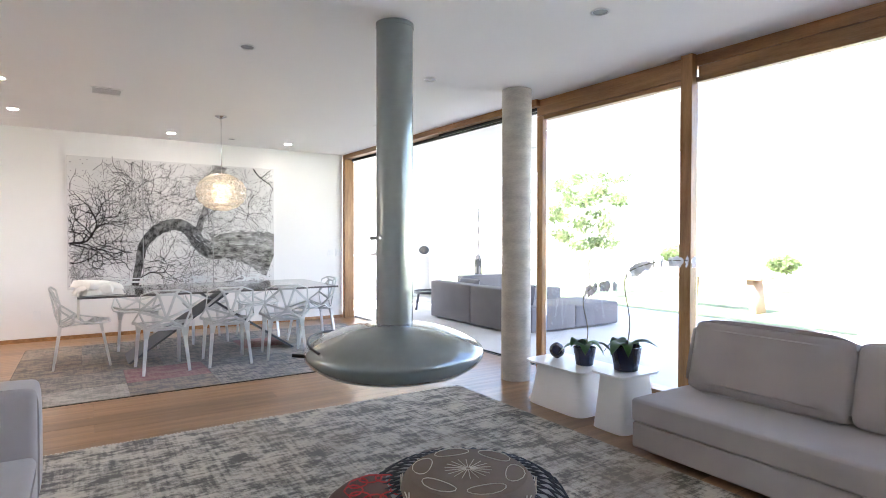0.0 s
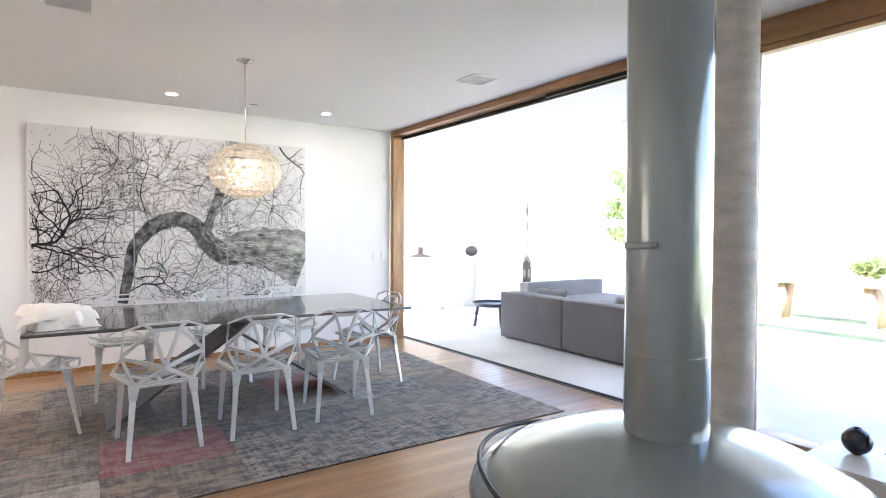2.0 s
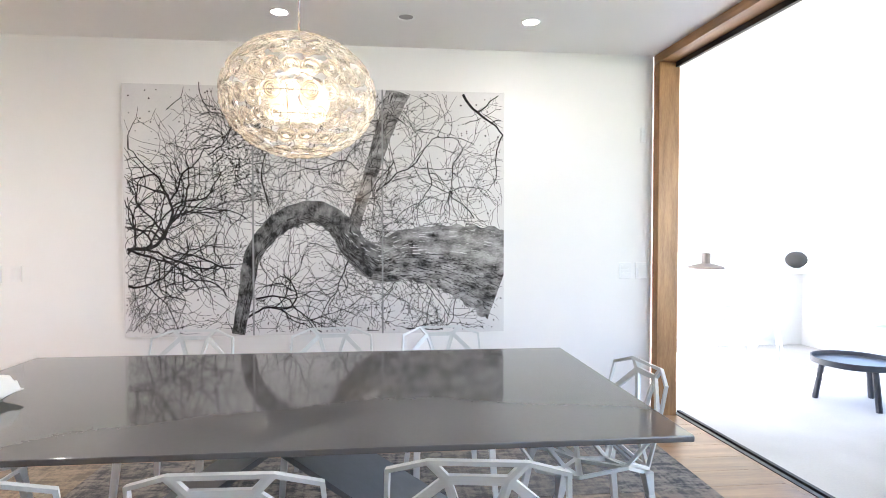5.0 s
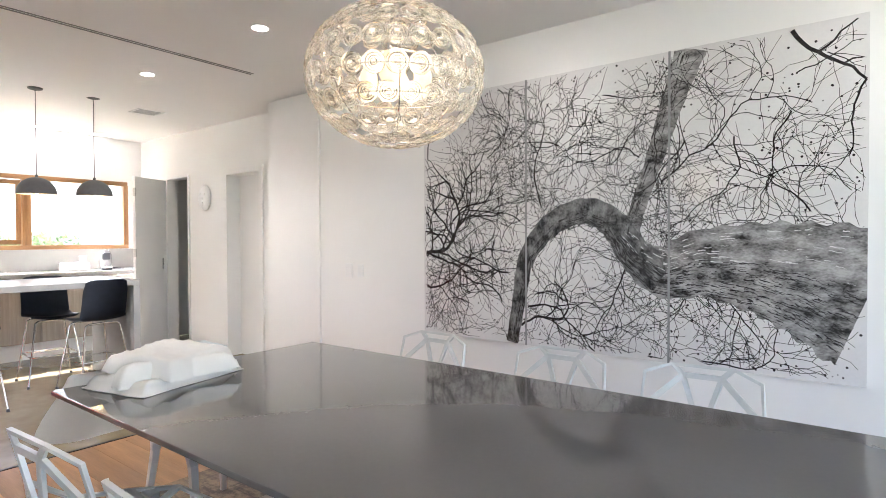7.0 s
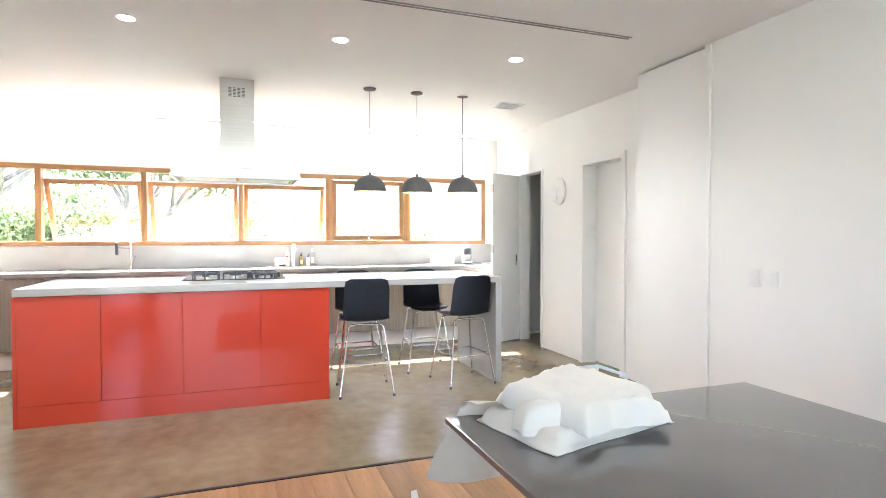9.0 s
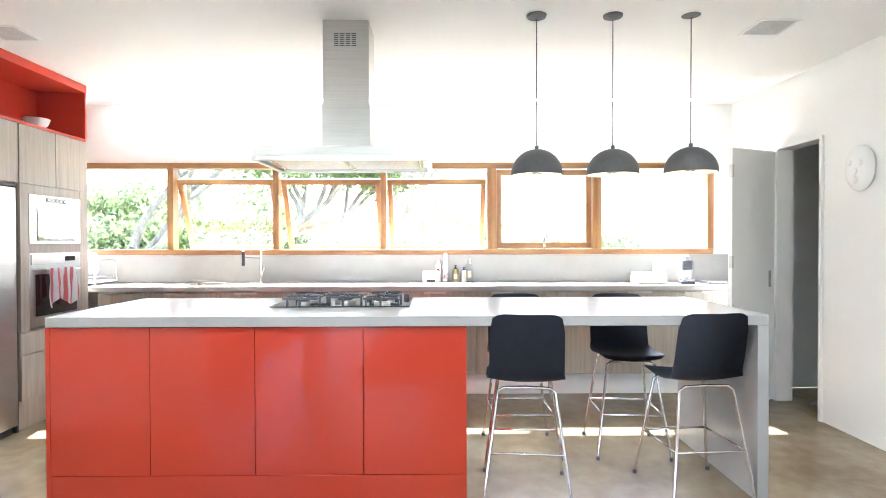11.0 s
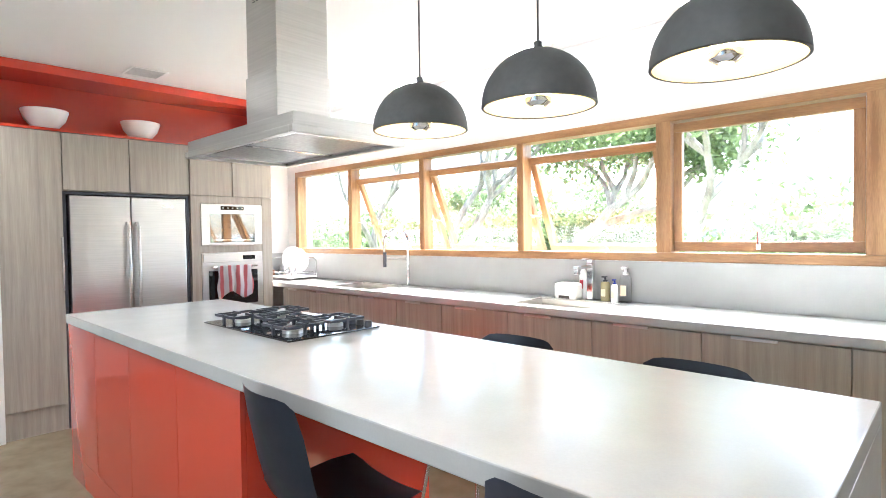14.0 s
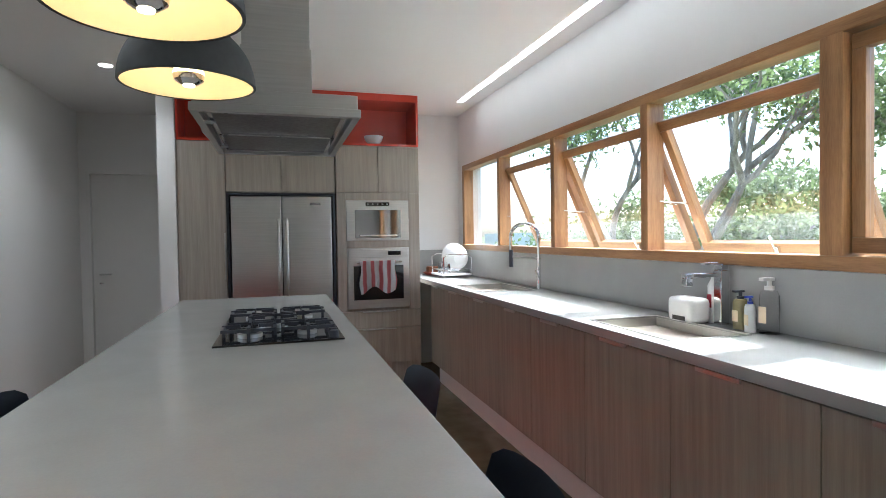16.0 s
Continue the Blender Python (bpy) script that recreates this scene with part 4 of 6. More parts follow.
# ---- downlights, grilles, led strip ----
def downlight(x, y, lit=True, z=H, power=3.6):
    d = thing("downlight", x, y, z, "round recessed ceiling downlight, switched on" if lit else "round recessed ceiling downlight, switched off", "downlight", "ceiling downlights")
    part("ring", Shape().lathe([(0.055, 0.0), (0.062, -0.004), (0.05, -0.008), (0.046, -0.004), (0.046, 0.0)], n=28), WHITEL, d)
    part("lens", Shape().lathe([(0.045, -0.0025), (0.0, -0.003)], n=24), SPOTG if lit else SEAMG, d)
    if lit and power:
        l = bpy.data.lights.new("downlight light", "SPOT")
        l.energy, l.color, l.spot_size, l.spot_blend, l.shadow_soft_size = power, (1.0, 0.95, 0.89), radians(140), 0.9, 0.05
        lo = new("downlight_light", l)
        lo.parent = d
        lo.matrix_basis = pose(0, 0, -0.015)


# The two at y -0.8 are unseen, added to brighten the living room.
for x, y, lit in ((1.641, 8.88, 1), (2.41, 8.88, 0), (3.205, 8.885, 1), (1.675, 4.92, 0), (3.224, 4.89, 0), (3.342, 3.09, 0), (0.05, 6.9, 1), (0.03, 8.3, 1), (-1.66, 5.66, 1), (-1.59, 6.98, 1), (-1.56, 8.325, 1), (-1.76, 4.19, 1), (0.8, -0.8, 1), (2.6, -0.8, 1)):
    downlight(x, y, lit, H, (13.0 if y > 8 else 9.5) if x < -1 else 1.5 if y < 0 else 3.2 if x < 0.5 else 1.2)
for x, y in ((5.9, 6.2), (5.9, 9.0), (7.6, 6.2), (7.6, 9.0), (7.6, 11.5)):
    downlight(x, y, True, 2.78, 0)


def grille(x, y, w, l, z=H):
    g = thing("ceiling_grille", x, y, z, "white square ceiling speaker grille", "ceiling grille", "ceiling grilles")
    part("frame", Shape().box(-w, w, -l, -l + 0.015, -0.008, 0.0).box(-w, w, l - 0.015, l, -0.008, 0.0).box(-w, -w + 0.015, -l + 0.015, l - 0.015, -0.008, 0).box(w - 0.015, w, -l + 0.015, l - 0.015, -0.008, 0), WHITEL, g)
    sl = Shape()
    k = int(2 * l / 0.014)
    for i in range(2, k - 1):
        sl.box(-w + 0.015, w - 0.015, -l + i * 0.014, -l + i * 0.014 + 0.008, -0.005, -0.001)
    part("slats", sl, mat("grey grille", (0.55, 0.55, 0.55), 0.6), g)


for x, y in ((3.817, 6.86), (0.855, 6.9), (-3.06, 4.1), (-2.94, 8.95)):
    grille(x, y, 0.13, 0.13)
grille(6.6, 7.4, 0.13, 0.13, 2.78)
led = thing("led_strip", -4.73, 6.4, H, "long recessed led light slot along the window wall", "light strip")
for a, b in ((-2.7, -1.83), (-1.82, 0.6), (0.61, 2.9)):
    part("diffuser", Shape().box(-0.028, 0.028, a, b, -0.005, 0.0), LEDG, led)

# ---- living room: suspended fireplace and column ----
fp = thing("suspended_fireplace", 2.382, 3.967, 0, "grey green steel fireplace hanging from a thick flue", "fireplace")
part("flue", Shape().lathe([(0.121, 0.72), (0.121, H - 0.002)], n=48), FIRE, fp)
part("ceiling_collar", Shape().lathe([(0.1215, H - 0.03), (0.1245, H - 0.03), (0.1245, H - 0.002)], n=48), FIRE, fp)
prof = [(0.0, 0.412), (0.2, 0.414), (0.34, 0.428), (0.48, 0.472), (0.55, 0.518), (0.58, 0.556), (0.588, 0.582), (0.578, 0.612), (0.54, 0.645), (0.455, 0.69), (0.35, 0.728), (0.245, 0.755), (0.16, 0.768), (0.12, 0.772), (0.0, 0.773)]
part("hearth_bowl", Shape().lathe(prof, n=72), FIRE, fp)
seam = []
for i in range(25):
    a = radians(88 + i * 4.2)
    seam.append((0.556 * math.cos(a), 0.556 * math.sin(a), 0.637 + 0.035 * math.sin((i / 24) * math.pi)))
part("mouth_rim", Shape().tube(seam, 0.008, 8), DARKM, fp, "dark rim of the fire opening")
hd = part("handle", Shape().tube([(-0.56, 0.13, 0.585), (-0.635, 0.16, 0.595)], 0.012, 10), DARKM, fp)
def on_flue(deg, r, z):
    return (r * math.cos(radians(deg)), r * math.sin(radians(deg)), z)


part("damper_lever", Shape().tube([on_flue(193, 0.118, 1.325), on_flue(193, 0.158, 1.325)], 0.009, 10).tube([on_flue(172, 0.158, 1.325), on_flue(180, 0.16, 1.325), on_flue(206, 0.16, 1.327)], 0.012, 10, 0.009), FIRE, fp)
part("flue_joint", Shape().lathe([(0.1215, 1.005), (0.1222, 1.008), (0.1215, 1.011)], n=48), FIRE, fp)
s = Shape().lathe([(0.138, 0.0), (0.138, H - 0.001)], 4.095, 4.75, 0, n=48)
for i in range(1, 9):
    z = i * 0.3
    s.lathe([(0.1382, z - 0.003), (0.1388, z), (0.1382, z + 0.003)], 4.095, 4.75, 0, n=48)
setting("column", s, CONCOL, "round bare concrete column with faint casting rings", "column")


# ---- sofas ----
def pad(x0, x1, y0, y1, z0, z1, r=0.05, puff=0.015):
    """A soft upholstered block with rounded edges and bulging faces."""
    s = Shape().box(x0, x1, y0, y1, z0, z1)
    bmesh.ops.subdivide_edges(s.bm, edges=s.bm.edges, cuts=7, use_grid_fill=True)
    c = Vector(((x0 + x1) / 2, (y0 + y1) / 2, (z0 + z1) / 2))
    hx, hy, hz = (x1 - x0) / 2, (y1 - y0) / 2, (z1 - z0) / 2
    for v in s.bm.verts:
        d = v.co - c
        u = Vector((d.x / hx, d.y / hy, d.z / hz))
        b = [(1 - min(1, abs(a)) ** 4) for a in u]
        for k, h in enumerate((hx, hy, hz)):
            o = [b[j] for j in range(3) if j != k]
            d[k] += math.copysign(puff * o[0] * o[1], d[k]) if abs(abs(u[k]) - 1) < 1e-4 else 0
        v.co = c + d
    es = [e for e in s.bm.edges if e.calc_length() > 0 and len(e.link_faces) == 2 and e.calc_face_angle(0) > 0.9]
    bmesh.ops.bevel(s.bm, geom=es, offset=r, segments=3, profile=0.5, affect="EDGES")
    return s


sf = thing("sofa", 3.93, 1.3, 0, "long taupe grey upholstered sofa with loose back cushions", "sofa")
part("base", pad(-0.4, 0.33, -2.2, 1.68, 0.03, 0.185, 0.012, 0.002), SOFA, sf)
part("seat_cushion", pad(-0.41, 0.33, -2.2, 1.685, 0.19, 0.335, 0.025, 0.01), SOFA, sf)
for a, b in ((0.69, 1.60), (-0.30, 0.68), (-1.29, -0.31)):
    cshape = pad(-0.11, 0.11, a, b, 0.0, 0.44, 0.045, 0.035)
    bmesh.ops.rotate(cshape.bm, cent=(0, 0, 0), matrix=Matrix.Rotation(radians(14), 3, "Y"), verts=cshape.bm.verts)
    bmesh.ops.translate(cshape.bm, vec=(0.13, 0, 0.335), verts=cshape.bm.verts)
    part("back_cushion", cshape, SOFA, sf)
for y in (-2.1, 1.55):
    part("foot", Shape().box(-0.33, -0.27, y, y + 0.06, 0, 0.03), STEEL, sf)
    part("foot", Shape().box(0.22, 0.28, y, y + 0.06, 0, 0.03), STEEL, sf)
sf = thing("grey_sofa", -0.2, 3.15, 0, "grey upholstered sofa end with a low back", "sofa")
part("base", pad(-0.65, 0.69, -0.75, 0.64, 0.03, 0.2, 0.012, 0.002), SOFA, sf)
part("seat_cushion", pad(-0.65, 0.70, -0.75, 0.4, 0.2, 0.43, 0.03, 0.01), SOFA, sf)
part("backrest", pad(-0.65, 0.70, 0.4, 0.64, 0.2, 0.70, 0.03, 0.01), SOFA, sf)
for x in (-0.6, 0.55):
    part("foot", Shape().box(x, x + 0.06, -0.65, -0.6, 0, 0.03).box(x, x + 0.06, 0.5, 0.55, 0, 0.03), STEEL, sf)


# ---- rugs ----
def rug_mat(name, a, b, c, scale):
    m = mat(name, a, 0.95, scale=scale, vary=0.2, bump=0.4, fine=180, sheen=0.2)
    nt = m.node_tree
    p = nt.nodes["Principled BSDF"]
    tc = nt.nodes.new("ShaderNodeTexCoord")
    mp = nt.nodes.new("ShaderNodeMapping")
    mp.inputs["Scale"].default_value = (1.0, 1.5, 1)
    nt.links.new(tc.outputs["Object"], mp.inputs[0])
    n1 = nt.nodes.new("ShaderNodeTexNoise")
    n1.inputs["Scale"].default_value, n1.inputs["Detail"].default_value, n1.inputs["Roughness"].default_value = scale, 15, 0.8
    n2 = nt.nodes.new("ShaderNodeTexVoronoi")
    n2.inputs["Scale"].default_value = scale * 5
    n3 = nt.nodes.new("ShaderNodeTexNoise")
    n3.inputs["Scale"].default_value, n3.inputs["Detail"].default_value = 0.9, 3
    for n in (n1, n2):
        nt.links.new(mp.outputs[0], n.inputs["Vector"])
    nt.links.new(tc.outputs["Object"], n3.inputs["Vector"])
    r1 = nt.nodes.new("ShaderNodeValToRGB")
    e = r1.color_ramp.elements
    e[0].position, e[1].position = 0.43, 0.56
    e[0].color, e[1].color = (*a, 1), (*b, 1)
    fac = n1.outputs["Fac"]
    for st in ((1.2, 17.0, 1), (21.0, 1.6, 1)):
        mq = nt.nodes.new("ShaderNodeMapping")
        mq.inputs["Scale"].default_value = st
        nq = nt.nodes.new("ShaderNodeTexNoise")
        nq.inputs["Scale"].default_value, nq.inputs["Detail"].default_value = 2.2, 5
        ad = nt.nodes.new("ShaderNodeMath")
        ad.operation = "MULTIPLY_ADD"
        sb = nt.nodes.new("ShaderNodeMath")
        sb.operation = "SUBTRACT"
        sb.inputs[1].default_value = 0.5
        nt.links.new(tc.outputs["Object"], mq.inputs[0])
        nt.links.new(mq.outputs[0], nq.inputs["Vector"])
        nt.links.new(nq.outputs["Fac"], sb.inputs[0])
        nt.links.new(sb.outputs[0], ad.inputs[0])
        ad.inputs[1].default_value = 0.24
        nt.links.new(fac, ad.inputs[2])
        fac = ad.outputs[0]
    nt.links.new(fac, r1.inputs[0])
    mx = nt.nodes.new("ShaderNodeMix")
    mx.data_type = "RGBA"
    mx.blend_type = "MIX"
    r3 = nt.nodes.new("ShaderNodeMapRange")
    r3.inputs[1].default_value, r3.inputs[2].default_value, r3.inputs[4].default_value = 0.5, 0.72, 0.6
    nt.links.new(n3.outputs["Fac"], r3.inputs[0])
    nt.links.new(r3.outputs[0], mx.inputs[0])
    nt.links.new(r1.outputs[0], mx.inputs[6])
    mx.inputs[7].default_value = (*c, 1)
    mx2 = nt.nodes.new("ShaderNodeMix")
    mx2.data_type, mx2.blend_type = "RGBA", "MULTIPLY"
    mx2.inputs[0].default_value = 0.25
    nt.links.new(mx.outputs[2], mx2.inputs[6])
    nt.links.new(n2.outputs["Distance"], mx2.inputs[7])
    nt.links.new(mx2.outputs[2], p.inputs["Base Color"])
    return m


RUG1 = rug_mat("distressed grey beige rug", (0.075, 0.062, 0.05), (0.55, 0.495, 0.41), (0.27, 0.205, 0.14), 4.6)
rg = thing("living_rug", 1.5, 2.9, 0, "large distressed grey and beige vintage rug", "rug")
part("woven_field", Shape().box(-1.95, 1.98, -1.75, 1.92, 0.0, 0.009, 0.003), RUG1, rg)
fr = Shape()
rng = random.Random(7)
for i in range(190):
    x = -1.94 + i * 0.0206
    fr.bar((x, 1.915, 0.005), (x + rng.uniform(-0.008, 0.008), 1.945 + rng.uniform(0, 0.014), 0.002), 0.009, 0.003)
part("fringe", fr, mat("cream wool fringe", (0.55, 0.5, 0.42), 0.95), rg)

PATCH = [
    rug_mat("patch slate", (0.062, 0.050, 0.039), (0.248, 0.198, 0.149), (0.156, 0.122, 0.094), 6),
    rug_mat("patch taupe", (0.135, 0.095, 0.059), (0.320, 0.241, 0.158), (0.217, 0.161, 0.104), 6),
    rug_mat("patch brown", (0.051, 0.032, 0.020), (0.228, 0.161, 0.100), (0.124, 0.086, 0.054), 7),
    rug_mat("patch wine", (0.176, 0.017, 0.020), (0.259, 0.122, 0.095), (0.135, 0.048, 0.041), 7),
    rug_mat("patch ink", (0.014, 0.013, 0.013), (0.248, 0.209, 0.171), (0.058, 0.048, 0.043), 9),
    rug_mat("patch stone", (0.176, 0.151, 0.121), (0.373, 0.321, 0.255), (0.259, 0.221, 0.175), 6),
]
rg = thing("dining_rug", 2.05, 7.4, 0, "patchwork rug of overdyed grey brown and wine pieces", "rug")
rng = random.Random(11)
y = -1.4
while y < 1.35:
    l = min(rng.choice((0.36, 0.48, 0.6)), 1.4 - y)
    if 1.4 - y - l < 0.2:
        l = 1.4 - y
    x = -1.97
    while x < 1.93:
        w = min(rng.choice((0.55, 0.72, 0.9)), 1.97 - x)
        if 1.97 - x - w < 0.25:
            w = 1.97 - x
        mid = (2.05 + x + w / 2, 7.4 + y + l / 2)
        wine = any(abs(mid[0] - a) < 0.35 and abs(mid[1] - b) < 0.22 for a, b in ((1.42, 7.0), (2.85, 7.85)))
        k = 3 if wine else rng.choices((0, 1, 2, 4, 5), (1, 3, 4, 1, 2) if mid[0] < 1.1 else (3.5, 2.4, 1.6, 3.2, 2.6))[0]
        part("patch", Shape().box(x + 0.0008, x + w - 0.0008, y + 0.0008, y + l - 0.0008, 0.0, 0.008 + rng.uniform(0, 0.0012)), PATCH[k], rg)
        x += w
    y += l
part("backing", Shape().box(-1.975, 1.975, -1.405, 1.405, 0.0, 0.004), mat("dark rug backing", (0.05, 0.045, 0.04), 0.95), rg)

# ---- side tables, orchids ----
def side_table(x, y, rz, lx, ly, h, label):
    t = thing("side_table", x, y, 0, label, "side table", "white side tables", rz)
    prof = [(0.47, 0.0), (0.48, 0.004), (0.44, h * 0.35), (0.4, h * 0.75), (0.385, h - 0.03), (0.37, h - 0.02)]
    part("pedestal", Shape().lathe(prof, n=48, sx=lx, sy=ly, power=0.32), WHITEL, t)
    part("top", Shape().lathe([(0.5, h - 0.016), (0.508, h - 0.01), (0.505, h), (0.0, h)], n=48, sx=lx * 1.02, sy=ly * 1.02, power=0.32), WHITEL, t)


side_table(3.90, 3.86, 0, 0.44, 0.62, 0.345, "low white lacquered side table with tapered sides")
side_table(3.86, 3.30, 0, 0.40, 0.30, 0.40, "small square white lacquered side table")


def leaf(s, base, ang, length, width, lift, droop):
    """A long strap leaf with a folded midrib."""
    n = 9
    c, sn = math.cos(ang), math.sin(ang)
    rows = []
    for i in range(n + 1):
        u = i / n
        w = width * math.sin(math.pi * min(1, 0.12 + u * 0.88)) ** 0.7 * (1 if u < 1 else 0.1)
        r = length * u
        z = lift * math.sin(u * math.pi * 0.75) - droop * u * u
        p = Vector(base) + Vector((c * r, sn * r, z))
        side = Vector((-sn, c, 0))
        rows.append([s.bm.verts.new(p - side * w + Vector((0, 0, w * 0.35))), s.bm.verts.new(p), s.bm.verts.new(p + side * w + Vector((0, 0, w * 0.35)))])
    for a, b in zip(rows, rows[1:]):
        for k in range(2):
            s.bm.faces.new((a[k], a[k + 1], b[k + 1], b[k]))


def orchid(x, y, z, h, lean, seed, label, pot_r=0.085, arch=0.16):
    o = thing("orchid", x, y, z, label, "potted orchid", "orchids on the side tables")
    part("pot", Shape().lathe([(pot_r * 0.72, 0), (pot_r * 0.78, 0.004), (pot_r, pot_r * 1.5), (pot_r * 1.02, pot_r * 1.62), (pot_r * 0.94, pot_r * 1.62), (pot_r * 0.9, pot_r * 1.45), (0, pot_r * 1.42)], n=36), NAVY, o)
    rng = random.Random(seed)
    zt = pot_r * 1.45
    for i in range(6):
        s = Shape()
        leaf(s, (0, 0, zt), i * math.tau / 6 + rng.uniform(-0.3, 0.3), rng.uniform(0.15, 0.27), rng.uniform(0.034, 0.05), rng.uniform(0.05, 0.1), rng.uniform(0.03, 0.16))
        bmesh.ops.solidify(s.bm, geom=list(s.bm.faces), thickness=0.003)
        part("leaf", s, LEAF, o, smooth=60)
    c, sn = math.cos(lean), math.sin(lean)
    pts = []
    for i in range(15):
        u = i / 14
        r = 0.03 * math.sin(u * 9) * (1 - u) + arch * max(0, u - 0.6) ** 1.3 * 4.2
        pts.append((c * r, sn * r, zt + h * math.sin(min(1, u * 1.02) * math.pi * 0.52)))
    part("stalk", Shape().tube(pts, 0.0045, 8, 0.0025), STEM, o)
    for i in range(10):
        u = 0.62 + 0.38 * i / 8
        k = min(13, int(u * 14))
        f = u * 14 - k
        p = Vector(pts[k]).lerp(Vector(pts[k + 1]), f)
        s = Shape()
        fa = lean + rng.uniform(-0.8, 0.8)
        ctr = p + Vector((rng.uniform(-0.025, 0.025), rng.uniform(-0.025, 0.025), -0.012))
        nrm = Vector((math.cos(fa), math.sin(fa), -0.1)).normalized()
        sd = nrm.cross(Vector((0, 0, 1))).normalized()
        up = sd.cross(nrm)
        for q in range(5):
            a = math.pi / 2 + q * math.tau / 5
            dr = sd * math.cos(a) + up * math.sin(a)
            pr = dr.cross(nrm)
            w, l = (0.03, 0.052) if q in (1, 4) else (0.018, 0.047)
            vs = [ctr, ctr + dr * l * 0.4 - pr * w + nrm * 0.006, ctr + dr * l * 0.85 - pr * w * 0.7, ctr + dr * l, ctr + dr * l * 0.85 + pr * w * 0.7, ctr + dr * l * 0.4 + pr * w + nrm * 0.006]
            s.bm.faces.new([s.bm.verts.new(v) for v in vs])
        s.lathe([(0.005, 0), (0.008, 0.006), (0, 0.012)], ctr.x, ctr.y, ctr.z, n=8)
        part("blossom", s, PETAL, o, smooth=0)


orchid(3.93, 3.74, 0.345, 0.5, -0.58, 1, "white orchid in a navy pot on the low table")
orchid(3.87, 3.30, 0.40, 0.62, -0.55, 2, "taller white orchid in a navy pot on the square table", 0.105, 0.34)
v = thing("sphere_vase", 3.93, 4.04, 0.345, "small dark glazed sphere vase", "vase")
part("ball", Shape().lathe([(0.02, 0.0)] + [(0.062 * math.sin(a), 0.062 - 0.062 * math.cos(a)) for a in [0.35 + i * 0.18 for i in range(14)]] + [(0.018, 0.122), (0.018, 0.118), (0, 0.116)], n=32), NAVY, v)

# ---- poufs ----
pf = thing("woven_pouf", 2.10, 2.75, 0.009, "large round pouf in dark grey knotted rope", "pouf")
part("cushion", Shape().lathe([(0.3, 0.0), (0.42, 0.04), (0.46, 0.11), (0.44, 0.18), (0.36, 0.236), (0.2, 0.255), (0, 0.256)], n=48), mat("grey pouf fabric", (0.26, 0.265, 0.27), 0.95, bump=0.3, fine=200), pf)
nw = Shape()
for i in range(44):
    for sg in (1, -1):
        pts = []
        for k, (r, z) in enumerate(((0.17, 0.259), (0.3, 0.25), (0.37, 0.234), (0.43, 0.196), (0.455, 0.155), (0.465, 0.1))):
            a = i * math.tau / 44 + sg * k * 0.075
            pts.append((r * math.cos(a), r * math.sin(a), z))
        nw.tube(pts, 0.0045, 5)
part("rope_net", nw, mat("dark slate rope", (0.05, 0.055, 0.065), 0.9), pf)
pf = thing("round_pouf", 2.03, 2.64, 0.21, "brown felt pouf embroidered with white flowers", "pouf")
part("cushion", Shape().lathe([(0.24, 0.0), (0.275, 0.02), (0.285, 0.06), (0.275, 0.1), (0.25, 0.125), (0.12, 0.135), (0, 0.136)], n=48), mat("brown felt", (0.17, 0.125, 0.095), 0.95, bump=0.3, fine=160), pf)
em = Shape()
for r0 in range(18):
    a = r0 * math.tau / 18
    em.tube([(0.01 * math.cos(a), 0.01 * math.sin(a), 0.1372), (0.1 * math.cos(a), 0.1 * math.sin(a), 0.1362)], 0.0016, 4)
for q in range(6):
    a = q * math.tau / 6 + 0.3
    pts = [(0.2 * math.cos(a + 0.42 * math.sin(t)) * (1 + 0.2 * math.cos(t)), 0.2 * math.sin(a + 0.42 * math.sin(t)) * (1 + 0.2 * math.cos(t)), 0.1335) for t in [k * math.tau / 14 for k in range(15)]]
    em.tube(pts, 0.002, 4)
for q in range(10):
    a = q * math.tau / 10
    for k in range(8):
        b = k * math.tau / 8
        em.bar((0.287 * math.cos(a), 0.287 * math.sin(a), 0.06), (0.287 * math.cos(a + 0.2 * math.cos(b)), 0.287 * math.sin(a + 0.2 * math.cos(b)), 0.06 + 0.045 * math.sin(b)), 0.004, 0.003)
part("embroidery", em, mat("cream thread", (0.6, 0.55, 0.46), 0.9), pf)
pf = thing("small_pouf", 1.72, 2.88, 0.009, "small brown and red embroidered pouf", "pouf")
part("cushion", Shape().lathe([(0.16, 0.0), (0.21, 0.03), (0.225, 0.1), (0.21, 0.19), (0.16, 0.23), (0, 0.24)], n=40), mat("brown red felt", (0.13, 0.08, 0.07), 0.95, bump=0.3, fine=160), pf)
em = Shape()
for q in range(9):
    a = q * math.tau / 9
    pts = [(0.1 * math.cos(a + 0.5 * math.sin(t)) * (1 + 0.4 * math.cos(t)), 0.1 * math.sin(a + 0.5 * math.sin(t)) * (1 + 0.4 * math.cos(t)), 0.238) for t in [k * math.tau / 10 for k in range(11)]]
    em.tube(pts, 0.004, 4)
part("embroidery", em, mat("red thread", (0.5, 0.06, 0.06), 0.9), pf)

